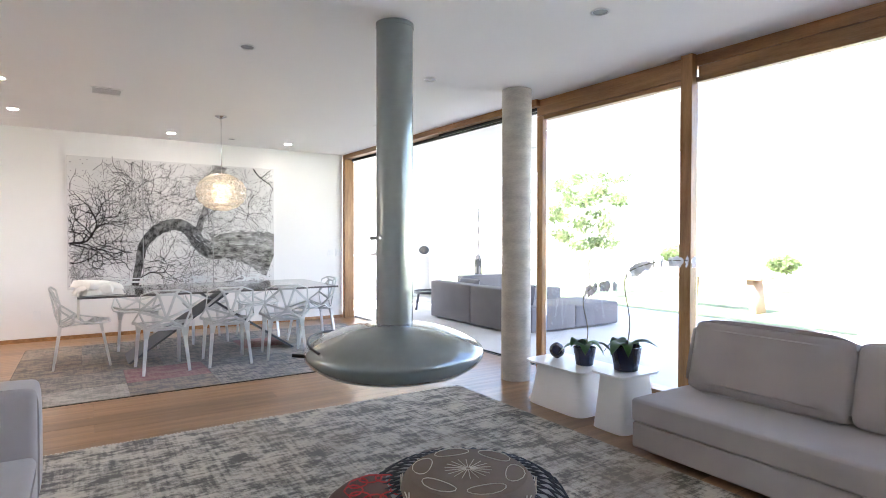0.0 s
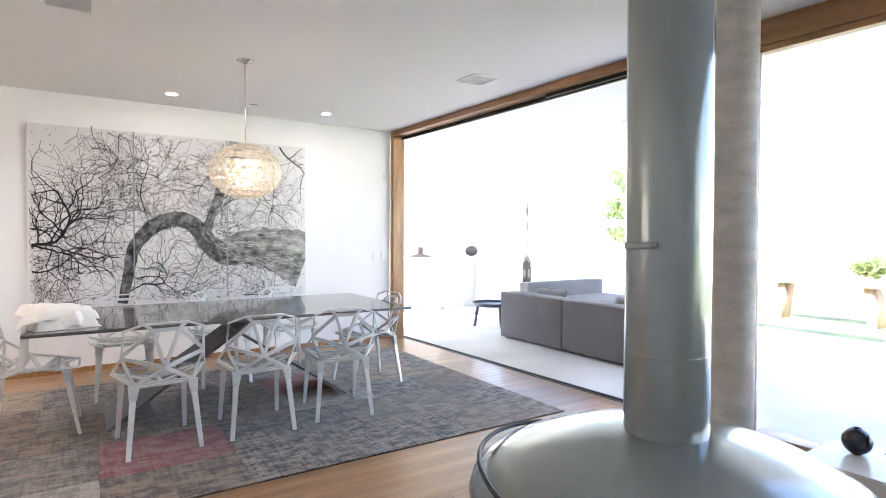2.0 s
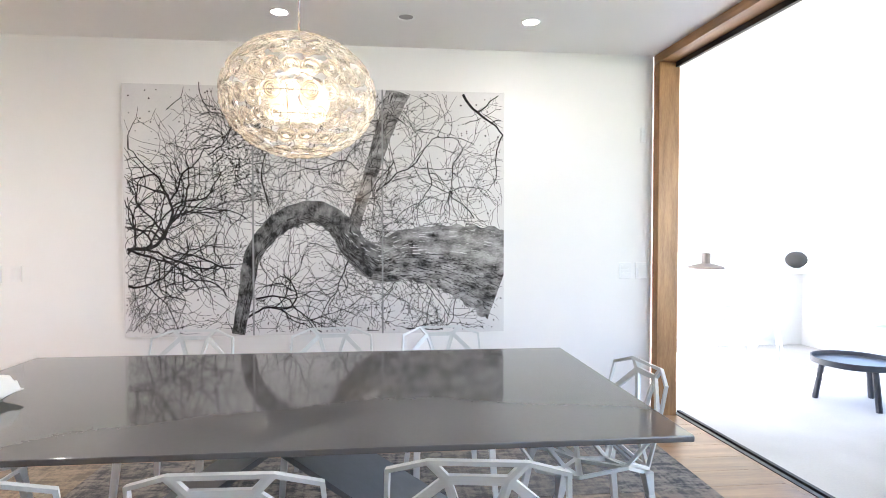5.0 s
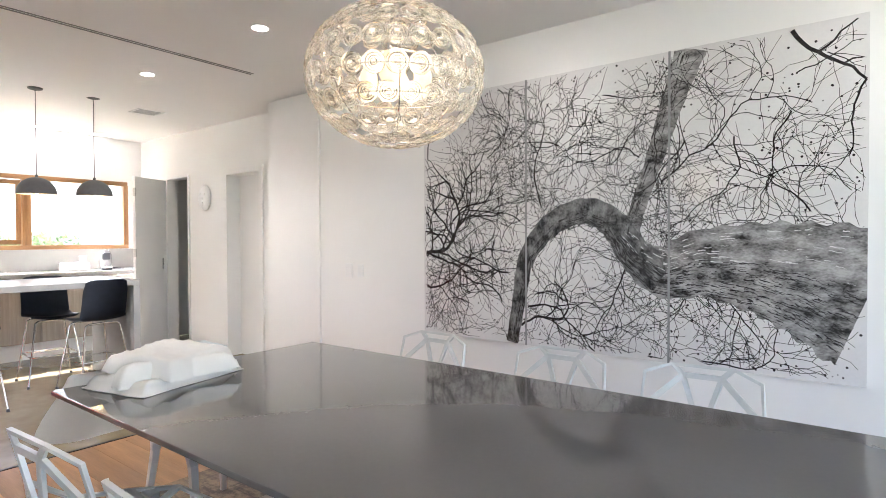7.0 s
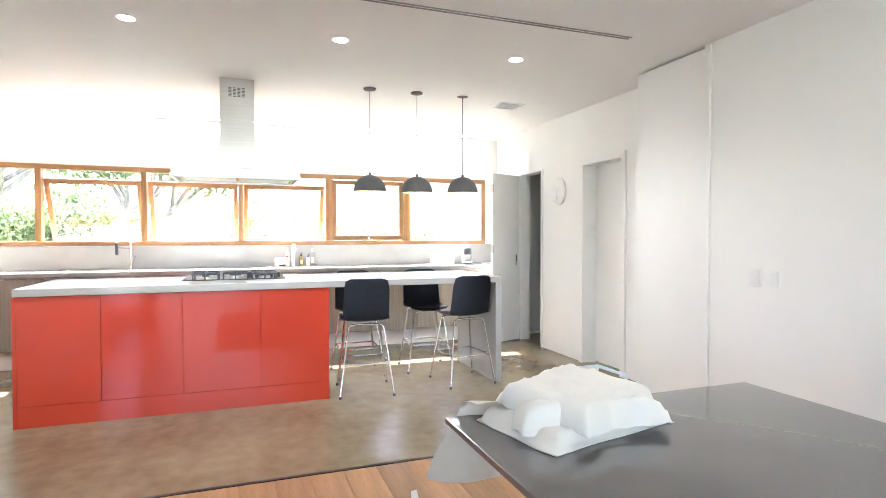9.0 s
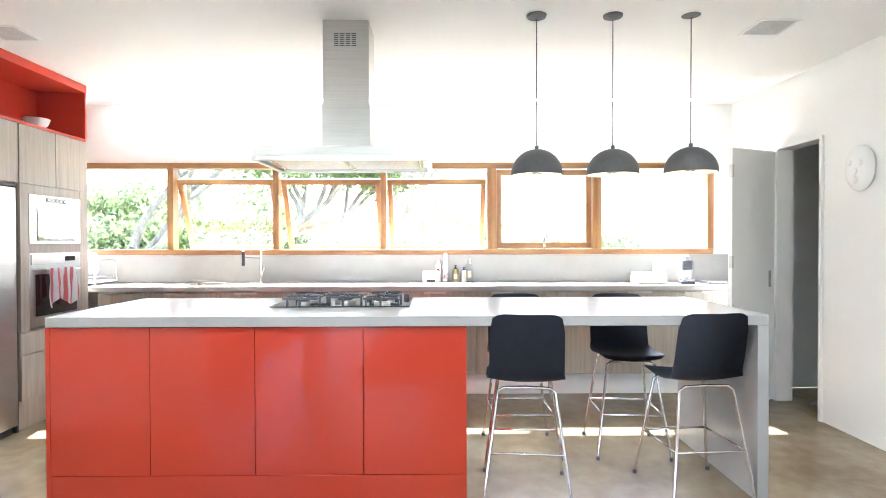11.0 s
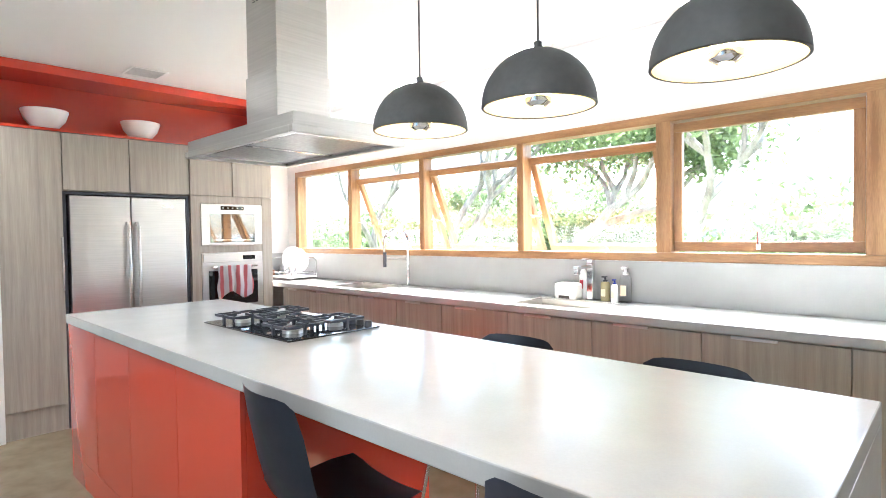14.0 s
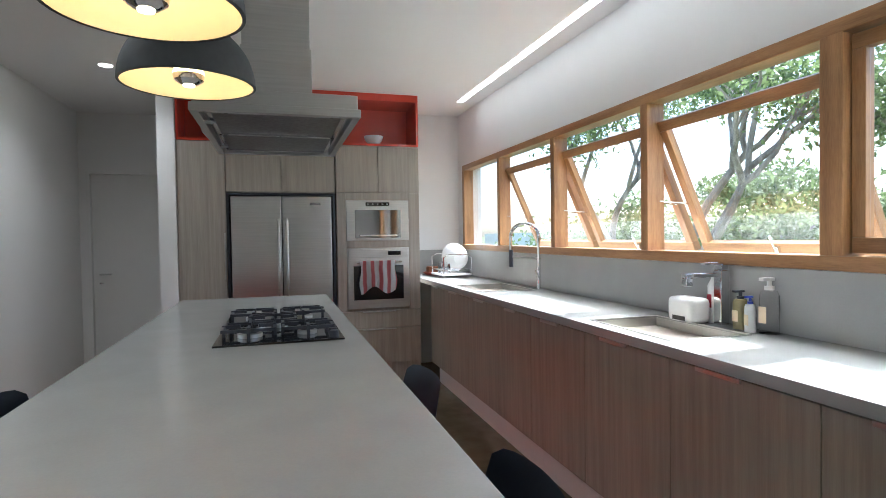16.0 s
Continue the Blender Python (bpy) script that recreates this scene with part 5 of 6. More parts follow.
# ---- dining table ----
tb = thing("dining_table", 1.905, 7.595, 0.0, "large dining table with a dark glass top on crossed steel plates", "table")
part("tabletop", Shape().box(-1.30, 1.30, -0.65, 0.645, 0.745, 0.765, 0.004), TABLE, tb)
for sx in (-1, 1):
    s = Shape()
    q = [(-0.2 * sx, -0.22, 0.735), (-0.2 * sx, 0.22, 0.735), (0.85 * sx, 0.3, 0.012), (0.85 * sx, -0.3, 0.012)]
    lo = [s.bm.verts.new(p) for p in q]
    hi = [s.bm.verts.new((p[0] + 0.02 * sx, p[1], p[2] + 0.01)) for p in q]
    for vs in (lo, hi):
        s.bm.faces.new(vs)
    for i in range(4):
        s.bm.faces.new((lo[i], lo[(i + 1) % 4], hi[(i + 1) % 4], hi[i]))
    part("base_slope", s, TBASE, tb, smooth=0)


# ---- dining chairs ----
def lattice(nodes, facets, web=0.0115, thick=0.013):
    """A faceted shell whose facets are cut out, leaving webs along every edge."""
    s = Shape()
    vs = {k: s.bm.verts.new(p) for k, p in nodes.items()}
    for f in facets.split(","):
        s.bm.faces.new([vs[k] for k in f.split()])
    bmesh.ops.recalc_face_normals(s.bm, faces=s.bm.faces)
    cut = list(s.bm.faces)
    bmesh.ops.inset_individual(s.bm, faces=cut, thickness=web, use_even_offset=True)
    bmesh.ops.delete(s.bm, geom=cut, context="FACES_ONLY")
    bmesh.ops.solidify(s.bm, geom=list(s.bm.faces), thickness=thick)
    return s


def chair():
    c = thing("dining_chair", 0, 0, 0, "pale painted cast aluminium chair with faceted open lattice", "chair", "chairs round the dining table")
    # seat and back are cast as open facets, facing +y
    sn = {"c": (0, 0.03, 0.425), "f1": (-0.15, 0.25, 0.452), "f2": (0.15, 0.25, 0.452), "s1": (-0.25, 0.12, 0.462), "s2": (0.25, 0.12, 0.462), "a1": (-0.275, -0.06, 0.50), "a2": (0.275, -0.06, 0.50), "b1": (-0.16, -0.19, 0.425), "b2": (0.16, -0.19, 0.425), "m1": (-0.1, 0.12, 0.435), "m2": (0.1, 0.12, 0.435), "n": (0, -0.1, 0.42)}
    part("seat", lattice(sn, "f1 f2 m2 m1,f1 m1 s1,f2 s2 m2,m1 m2 c,m1 c s1,m2 s2 c,s1 c a1,s2 a2 c,c n a1,c a2 n,n b1 a1,n a2 b2,n b2 b1"), ALU, c, smooth=0)
    bn = {"t1": (-0.12, -0.28, 0.815), "t2": (0.12, -0.28, 0.815), "u1": (-0.228, -0.24, 0.775), "u2": (0.228, -0.24, 0.775), "w1": (-0.238, -0.2, 0.61), "w2": (0.238, -0.2, 0.61), "v1": (-0.165, -0.2, 0.43), "v2": (0.165, -0.2, 0.43), "o": (0, -0.24, 0.53), "a1": (-0.275, -0.06, 0.50), "a2": (0.275, -0.06, 0.50), "h1": (-0.075, -0.277, 0.768), "h2": (0.075, -0.277, 0.768)}
    part("backrest", lattice(bn, "t1 t2 h2 h1,u1 t1 h1 w1,u2 w2 h2 t2,h1 o w1,h2 w2 o,h1 h2 o,w1 o v1,w2 v2 o,v1 o v2,w1 v1 a1,w2 a2 v2"), ALU, c, smooth=0)
    for sx in (-1, 1):
        for top_, bot in (((0.185 * sx, 0.16, 0.45), (0.205 * sx, 0.245, 0.0)), ((0.165 * sx, -0.185, 0.43), (0.205 * sx, -0.245, 0.0))):
            m = Vector(top_).lerp(Vector(bot), 0.2)
            lg = part("leg", Shape().bar(m, bot, 0.034, 0.027, up=(0, 1, 0), w2=0.025), LEGA, c, "bare satin aluminium leg", smooth=0)
            part("leg_socket", Shape().bar(top_, m, 0.062, 0.034, up=(0, 1, 0), w2=0.038), ALU, lg, smooth=0)
    return c


RUGZ = 0.009
ch = chair()
ch.matrix_basis = pose(1.315, 6.935, RUGZ, 0, 0, 4)
for x, y, rz in ((1.935, 6.94, -2), (2.55, 6.955, -8), (1.20, 8.36, 178), (1.98, 8.36, 181), (2.62, 8.36, 184), (3.11, 7.61, 92), (0.64, 7.59, -90)):
    copy_thing(ch, pose(x, y, RUGZ, 0, 0, rz))

# ---- white cloth on the table ----
def folded_sheet(w, l, z, thick, seed, tilt, rz, dx, dy):
    """One folded layer: a soft slab with creases and turned corners."""
    s = Shape()
    n = 34
    lo, hi = [], []
    c, sn = math.cos(radians(rz)), math.sin(radians(rz))
    for i in range(n + 1):
        ra, rb = [], []
        for j in range(n + 1):
            u, v = -1 + 2 * i / n, -1 + 2 * j / n
            e = max(abs(u), abs(v))
            k = 1 + 0.10 * noise.noise((u * 1.1 + seed, v * 1.1, seed))
            px, py = w * u * k, l * v * k
            crease = 0.007 * (1 - abs(noise.noise((u * 1.3 + seed, v * 2.1, 3))) * 6) if abs(noise.noise((u * 1.3 + seed, v * 2.1, 3))) < 0.16 else 0.0
            wav = 0.014 * noise.noise((u * 1.3 + seed, v * 1.1, 7)) + crease + 0.006 * (0.4 - abs(noise.noise((u * 1.2 + v * 3.5 + seed, v * 0.8 - seed, 1))))
            round_ = thick * (1 - max(0, (e - 0.8) / 0.2) ** 2)
            base = z + tilt * u + wav - 0.07 * max(0, e - 0.72) ** 2 * 8
            x, y = c * px - sn * py + dx, sn * px + c * py + dy
            ra.append(s.bm.verts.new((x, y, max(0.001, base))))
            rb.append(s.bm.verts.new((x, y, max(0.004, base + max(0.004, round_)))))
        lo.append(ra)
        hi.append(rb)
    for g in (lo, hi):
        for a, b in zip(g, g[1:]):
            for k in range(n):
                s.bm.faces.new((a[k], a[k + 1], b[k + 1], b[k]))
    edge = [(i, 0) for i in range(n)] + [(n, j) for j in range(n)] + [(i, n) for i in range(n, 0, -1)] + [(0, j) for j in range(n, 0, -1)]
    for (i, j), (i2, j2) in zip(edge, edge[1:] + edge[:1]):
        s.bm.faces.new((lo[i][j], lo[i2][j2], hi[i2][j2], hi[i][j]))
    return s


cl = thing("folded_tablecloth", 0.78, 7.31, 0.766, "heap of folded creased white tablecloth on the table", "cloth")
for w, l, z, th, sd, ti, rz, dx, dy in ((0.18, 0.25, 0.0, 0.05, 3, 0.0, 14, 0.0, 0.0), (0.17, 0.235, 0.045, 0.04, 8, 0.02, -10, -0.01, 0.02), (0.165, 0.21, 0.09, 0.03, 14, -0.012, 24, -0.01, 0.03)):
    part("cloth_fold", folded_sheet(w, l, z, th, sd, ti, rz, dx, dy), CLOTH, cl, smooth=75)
flap = Shape()
rows = []
for i in range(13):
    u = i / 12
    row = []
    for j in range(15):
        v = j / 14
        d = v * 0.36
        out = min(d, 0.12)
        drop = max(0.0, d - 0.12)
        row.append(flap.bm.verts.new((-0.06 - out * 0.9 - 0.01 * math.sin(u * 11 + v * 2), -0.3 + u * 0.3 + 0.03 * math.sin(v * 5 + u * 3) - 0.1 * v * (1 - u), 0.06 * (1 - v) + 0.008 - drop * 0.85 - 0.03 * math.sin(u * 3.14) * v)))
    rows.append(row)
for a, b in zip(rows, rows[1:]):
    for j in range(14):
        flap.bm.faces.new((a[j], a[j + 1], b[j + 1], b[j]))
bmesh.ops.solidify(flap.bm, geom=list(flap.bm.faces), thickness=0.004)
part("hanging_corner", flap, CLOTH, cl, smooth=70)

# ---- chandelier ----
CHX, CHY, CHZ = 1.985, 7.43, 1.85
cd = thing("chandelier", CHX, CHY, 0, "round chandelier of clear crystal discs, lit warm", "chandelier")
part("canopy", Shape().lathe([(0.065, H - 0.002), (0.065, H - 0.012), (0.02, H - 0.03), (0.0, H - 0.03)], n=32), CHROME, cd)
part("rod", Shape().tube([(0, 0, H - 0.02), (0, 0, CHZ + 0.2)], 0.004, 8), CHROME, cd)
fr = Shape()
RX, RZ_ = 0.258, 0.203
rings_ = []
for i in range(1, 9):
    a = math.pi * i / 9
    r, z = RX * math.sin(a), RZ_ * math.cos(a)
    rings_.append((r, z))
    fr.tube([(r * math.cos(t), r * math.sin(t), CHZ + z) for t in [k * math.tau / 32 for k in range(33)]], 0.002, 5)
for k in range(8):
    t = k * math.tau / 8
    fr.tube([(RX * math.sin(a) * math.cos(t), RX * math.sin(a) * math.sin(t), CHZ + RZ_ * math.cos(a)) for a in [math.pi * j / 14 for j in range(15)]], 0.002, 5)
part("wire_cage", fr, CHROME, cd)
ds = Shape().lathe([(0.0, -0.004), (0.006, -0.004), (0.009, -0.001), (0.012, -0.004), (0.015, -0.001), (0.019, -0.004), (0.022, -0.001), (0.027, -0.004), (0.031, -0.001), (0.031, 0.003), (0.027, 0.006), (0.022, 0.003), (0.019, 0.006), (0.014, 0.003), (0.011, 0.006), (0.007, 0.006), (0.0, 0.011)], n=16)
first = part("crystal_disc", ds, CRYST, cd)
disc_me = first.data
first_used = False
for (r, z) in rings_:
    cnt = max(5, int(math.tau * r / 0.058))
    for k in range(cnt):
        t = (k + (0.5 if int(z * 1000) % 2 else 0)) * math.tau / cnt
        p = Vector((r * 1.03 * math.cos(t), r * 1.03 * math.sin(t), CHZ + z * 1.03))
        nrm = Vector((math.cos(t) * r / RX ** 2, math.sin(t) * r / RX ** 2, z / RZ_ ** 2)).normalized()
        q = nrm.to_track_quat("Z", "Y").to_matrix().to_4x4()
        if not first_used:
            ob, first_used = first, True
        else:
            ob = new("crystal_disc", disc_me)
            ob.parent = cd
        ob.matrix_basis = Matrix.Translation(p) @ q
        ob.visible_shadow = False
for k in range(4):
    t = k * math.tau / 4 + 0.5
    bx, by = 0.085 * math.cos(t), 0.085 * math.sin(t)
    b = part("bulb", Shape().lathe([(0, -0.05), (0.016, -0.045), (0.027, -0.02), (0.027, 0.005), (0.014, 0.035), (0.012, 0.05)], bx, by, CHZ, n=18), BULB, cd)
    part("bulb_arm", Shape().tube([(bx, by, CHZ + 0.05), (bx, by, CHZ + 0.07), (0, 0, CHZ + 0.09)], 0.005, 8), CHROME, cd)
l = bpy.data.lights.new("chandelier light", "POINT")
l.energy, l.color, l.shadow_soft_size = 0.35, (1.0, 0.76, 0.48), 0.12
lo = new("chandelier_light", l)
lo.parent = cd
lo.matrix_basis = pose(0, 0, CHZ)

# ---- the tree print in three panels ----
pt = thing("tree_print", 1.81, 9.45, 1.525, "black and white photo print of bare branches in three panels", "picture")
PW, PH = 1.34, 0.878
cuts = (-PW, 1.347 - 1.81, 2.256 - 1.81, PW)
for a, b in zip(cuts, cuts[1:]):
    part("panel", Shape().box(a + 0.003, b - 0.003, -0.03, -0.002, -PH, PH, 0.001), PRINT, pt)
for q in cuts[1:3]:
    part("panel_joint", Shape().box(q - 0.006, q + 0.006, -0.034, -0.004, -PH, PH), SEAMG, pt)


def ribbon(s, pts, w0, w1, y):
    rows = []
    for i, p in enumerate(pts):
        d = (pts[min(i + 1, len(pts) - 1)] - pts[max(i - 1, 0)])
        d = d.normalized() if d.length > 1e-6 else Vector((1, 0))
        nrm = Vector((-d.y, d.x))
        w = w0 + (w1 - w0) * i / max(1, len(pts) - 1)
        rows.append((s.bm.verts.new((p.x + nrm.x * w, y, p.y + nrm.y * w)), s.bm.verts.new((p.x - nrm.x * w, y, p.y - nrm.y * w))))
    for a, b in zip(rows, rows[1:]):
        s.bm.faces.new((a[0], a[1], b[1], b[0]))


def inside(p):
    return abs(p.x) < PW - 0.012 and abs(p.y) < PH - 0.012


tw = Shape()
rng = random.Random(21)
count = [0]


def grow(p, ang, w, length, depth, y):
    pts = [p.copy()]
    n = max(3, int(length / 0.04))
    for i in range(n):
        ang += rng.gauss(0, 0.3)
        q = pts[-1] + Vector((math.cos(ang), math.sin(ang))) * (length / n)
        if not inside(q):
            break
        pts.append(q)
        if depth > 0 and i > 0 and rng.random() < (0.42 if p.x < -0.4 else 0.46):
            grow(q, ang + rng.choice((-1, 1)) * rng.uniform(0.5, 1.05), w * (0.62 - 0.2 * i / n), length * rng.uniform(0.45, 0.75), depth - 1, y)
    if len(pts) > 1:
        count[0] += 1
        ribbon(tw, pts, max(0.0014, w * 0.8), max(0.0011, w * 0.4), y - count[0] * 1e-7)


Y0 = -0.0308
stems = [(-1.31, -0.28, 0.3, 0.017, 0.75), (-1.31, -0.30, 1.1, 0.010, 0.7), (-1.31, -0.26, -0.6, 0.011, 0.55), (-1.31, -0.52, -0.4, 0.010, 0.6), (-1.2, -0.3, 1.3, 0.008, 0.9), (-0.6, -0.4, 2.4, 0.008, 0.7), (-0.35, 0.03, 1.5, 0.006, 0.7),
         (1.03, 0.86, -1.15, 0.013, 0.55), (0.4, 0.15, 0.5, 0.006, 0.9), (0.28, 0.3, 2.7, 0.005, 0.6), (-0.5, -0.75, 0.55, 0.010, 0.6), (-0.45, -0.62, 0.1, 0.008, 0.7), (-0.65, -0.6, 2.2, 0.007, 0.6), (0.5, -0.42, -1.0, 0.006, 0.6), (0.2, -0.35, -1.6, 0.006, 0.55)]
# further twigs spread evenly over the print
for i in range(60):
    gx, gz = -1.22 + (i % 12) * 0.222, -0.74 + (i // 12) * 0.37
    stems.append((gx + rng.uniform(-0.12, 0.12), gz + rng.uniform(-0.18, 0.18), rng.uniform(0, math.tau), rng.uniform(0.0025, 0.0055), rng.uniform(0.4, 0.65)))
for x, z, a, w, ln in stems:
    grow(Vector((x, z)), a, w, ln, 3, Y0)
# seed heads on the twigs
for i in range(900):
    p = Vector((rng.uniform(-PW + 0.02, PW - 0.02), rng.uniform(-PH + 0.02, PH - 0.02)))
    r = rng.uniform(0.003, 0.007)
    tw.bm.faces.new([tw.bm.verts.new((p.x + r * math.cos(k * 1.05), Y0 - 0.00008, p.y + r * math.sin(k * 1.05))) for k in range(6)])
tagged(part("twig_pattern", tw, TWIG, pt, "fine dark printed twigs", smooth=0), kind="stuff")


def limb(ctrl, y):
    s = Shape()
    pts, ws = [], []
    for i in range(len(ctrl) - 1):
        p0, p1, p2, p3 = (ctrl[max(i - 1, 0)], ctrl[i], ctrl[i + 1], ctrl[min(i + 2, len(ctrl) - 1)])
        for k in range(8):
            t = k / 8
            f = [0.5 * ((2 * b) + (c_ - a) * t + (2 * a - 5 * b + 4 * c_ - d_) * t * t + (3 * b - a - 3 * c_ + d_) * t ** 3) for a, b, c_, d_ in zip(p0, p1, p2, p3)]
            pts.append(Vector(f[:2]))
            ws.append(f[2])
    pts.append(Vector(ctrl[-1][:2]))
    ws.append(ctrl[-1][2])
    rows = []
    for i, p in enumerate(pts):
        d = (pts[min(i + 1, len(pts) - 1)] - pts[max(i - 1, 0)]).normalized()
        nrm = Vector((-d.y, d.x))
        row = []
        for k in range(7):
            q = p + nrm * ws[i] * (1 - k / 3) * (1 + 0.05 * math.sin(i * 1.7 + k))
            row.append(s.bm.verts.new((max(-PW + 0.004, min(PW - 0.004, q.x)), y, max(-PH + 0.004, min(PH - 0.004, q.y)))))
        rows.append(row)
    for a, b in zip(rows, rows[1:]):
        for k in range(6):
            s.bm.faces.new((a[k], a[k + 1], b[k + 1], b[k]))
    return s


def grain(ctrl, y, n, low, seed):
    """Short printed bark streaks that follow a limb, between two shares of its width."""
    rg_ = random.Random(seed)
    g = Shape()
    for q in range(n):
        t0 = rg_.uniform(0, len(ctrl) - 1.05)
        off = rg_.uniform(*low)
        run = rg_.uniform(0.05, 0.28)
        pts = []
        for k in range(6):
            t = min(len(ctrl) - 1.001, t0 + run * k / 5)
            i_, f_ = int(t), t - int(t)
            a, b = ctrl[i_], ctrl[i_ + 1]
            d = Vector((b[0] - a[0], b[1] - a[1])).normalized()
            w = a[2] + (b[2] - a[2]) * f_
            o = w * (off + 0.006 * math.sin(k * 1.9 + q))
            p = Vector((a[0] + (b[0] - a[0]) * f_ - d.y * o, a[1] + (b[1] - a[1]) * f_ + d.x * o))
            if abs(p.x) < PW - 0.01 and abs(p.y) < PH - 0.01:
                pts.append(p)
        if len(pts) > 2:
            wd = rg_.uniform(0.0008, 0.0032)
            ribbon(g, pts, wd, wd * 0.3, y - q * 1e-7)
    return g


ARCH = [(-0.57, -0.87, 0.045), (-0.52, -0.6, 0.05), (-0.46, -0.3, 0.06), (-0.28, -0.08, 0.075), (-0.05, -0.0, 0.08), (0.12, -0.08, 0.085), (0.26, -0.27, 0.10), (0.42, -0.38, 0.11)]
LIMB = [(0.16, -0.14, 0.05), (0.26, -0.27, 0.10), (0.42, -0.36, 0.15), (0.62, -0.31, 0.185), (0.88, -0.325, 0.235), (1.1, -0.375, 0.285), (1.336, -0.46, 0.355)]
FORK = [(0.56, 0.87, 0.085), (0.47, 0.62, 0.065), (0.37, 0.3, 0.05), (0.27, 0.0, 0.045), (0.22, -0.15, 0.06)]
for nm, ct, dy, mt, lb, cnt in (("printed_limb", LIMB, 0.0003, BARK, "printed thick curved limb", 700), ("printed_branch", FORK, 0.0002, BARK, "printed upright branch", 90), ("printed_arch", ARCH, 0.0004, BARKD, "printed dark arching limb", 420)):
    lm = part(nm, limb(ct, Y0 - dy), mt, pt, lb, smooth=0)
    tagged(part("printed_dark_grain", grain(ct, Y0 - 0.0006, cnt, (-0.97, 0.1), cnt), TWIG, lm, smooth=0), kind="stuff")
    if ct is LIMB:
        tagged(part("printed_pale_grain", grain(ct, Y0 - 0.0007, cnt // 7, (0.0, 0.9), cnt + 1), PRINT, lm, smooth=0), kind="stuff")


# ---- switches and sockets ----
def plate(x, y, z, w, h, label, n=1):
    p = thing("light_switch" if n else "wall_socket", x, y, z, label, "switch" if n else "socket", "switches on the dining wall")
    part("plate", Shape().box(-w, w, -0.009, 0, -h, h, 0.002), PLASTW, p)
    for i in range(n):
        part("rocker", Shape().box(-w * 0.7, w * 0.7, -0.013, -0.009, -h * 0.75 + i * h * 1.5 / n + 0.002, -h * 0.75 + (i + 1) * h * 1.5 / n - 0.002, 0.001), WHITEL, p)


plate(4.09, 9.45, 1.09, 0.048, 0.06, "white three gang light switch", 3)
plate(4.22, 9.45, 1.09, 0.048, 0.06, "white blank switch plate", 1)
plate(-0.38, 9.45, 1.09, 0.045, 0.06, "white three gang light switch", 3)
plate(-0.24, 9.45, 1.09, 0.035, 0.055, "white single light switch", 1)
plate(4.22, 9.45, 2.12, 0.02, 0.055, "slim white sensor plate", 1)
plate(3.55, 9.45, 0.33, 0.04, 0.06, "white wall socket near the floor", 0)
plate(0.15, 9.45, 0.33, 0.04, 0.06, "white wall socket near the floor", 0)

# ---- skirting ----
s = Shape().box(-0.75, 4.3, 9.438, 9.45, 0.0, 0.05)
setting("baseboard", s, FRAMEH, "low wooden skirting along the dining wall", "skirting")

# ---- terrace furniture ----
def scatter(t, w, h):
    """A soft upright cushion, full in the middle and thin at its seams."""
    s = Shape()
    n = 12
    for side in (-1, 1):
        grid = []
        for i in range(n + 1):
            u = -1 + 2 * i / n
            row = []
            for k in range(n + 1):
                v = -1 + 2 * k / n
                row.append(s.bm.verts.new((side * t * ((1 - u ** 4) * (1 - v ** 4)) ** 0.5, w * u * (1 - 0.05 * v * v), h * v * (1 - 0.05 * u * u))))
            grid.append(row)
        for a, b in zip(grid, grid[1:]):
            for k in range(n):
                s.bm.faces.new((a[k], a[k + 1], b[k + 1], b[k]))
    bmesh.ops.remove_doubles(s.bm, verts=s.bm.verts, dist=0.0005)
    return s


so = thing("terrace_sofa", 6.3, 7.66, -0.012, "dark grey modular terrace sofa seen from behind", "sofa")
part("backrest", pad(-0.66, -0.42, -1.15, -0.02, 0.02, 0.62, 0.02, 0.006), SOFAO, so)
part("backrest", pad(-0.66, -0.42, -0.01, 1.13, 0.02, 0.62, 0.02, 0.006), SOFAO, so)
part("seat_cushion", pad(-0.42, 0.45, -1.15, -0.02, 0.02, 0.38, 0.03, 0.01), SOFAO, so)
part("seat_cushion", pad(-0.42, 0.45, -0.01, 1.13, 0.02, 0.38, 0.03, 0.01), SOFAO, so)
part("chaise_cushion", pad(0.46, 1.4, -1.15, -0.3, 0.02, 0.36, 0.03, 0.01), SOFAO, so)
for y in (-0.72, 0.62):
    c = scatter(0.075, 0.29, 0.19)
    bmesh.ops.translate(c.bm, vec=(0, y, 0.17), verts=c.bm.verts)
    bmesh.ops.rotate(c.bm, cent=(0, 0, 0), matrix=Matrix.Rotation(radians(12), 3, "Y"), verts=c.bm.verts)
    bmesh.ops.translate(c.bm, vec=(-0.28, 0, 0.32), verts=c.bm.verts)
    part("scatter_cushion", c, SOFAO, so, smooth=80)
so = thing("terrace_daybed", 7.9, 9.3, -0.012, "low grey terrace daybed with cushions", "sofa")
part("seat_cushion", pad(-0.9, 0.9, -0.45, 0.45, 0.02, 0.36, 0.03, 0.01), SOFAO, so)
part("backrest", pad(-0.9, 0.9, 0.46, 0.68, 0.02, 0.6, 0.02, 0.006), SOFAO, so)
rt = thing("round_side_table", 6.1, 9.55, -0.012, "round black tray side table with three legs", "side table")
part("tray", Shape().lathe([(0.30, 0.32), (0.31, 0.325), (0.31, 0.37), (0.3, 0.37), (0.3, 0.337), (0, 0.337)], n=40), BLACKP, rt)
for k in range(3):
    a = k * math.tau / 3 + 0.4
    part("leg", Shape().tube([(0.22 * math.cos(a), 0.22 * math.sin(a), 0.325), (0.27 * math.cos(a), 0.27 * math.sin(a), 0)], 0.022, 8), BLACKP, rt)
bc = thing("bar_counter", 6.37, 11.75, -0.012, "long white terrace bar counter", "counter")
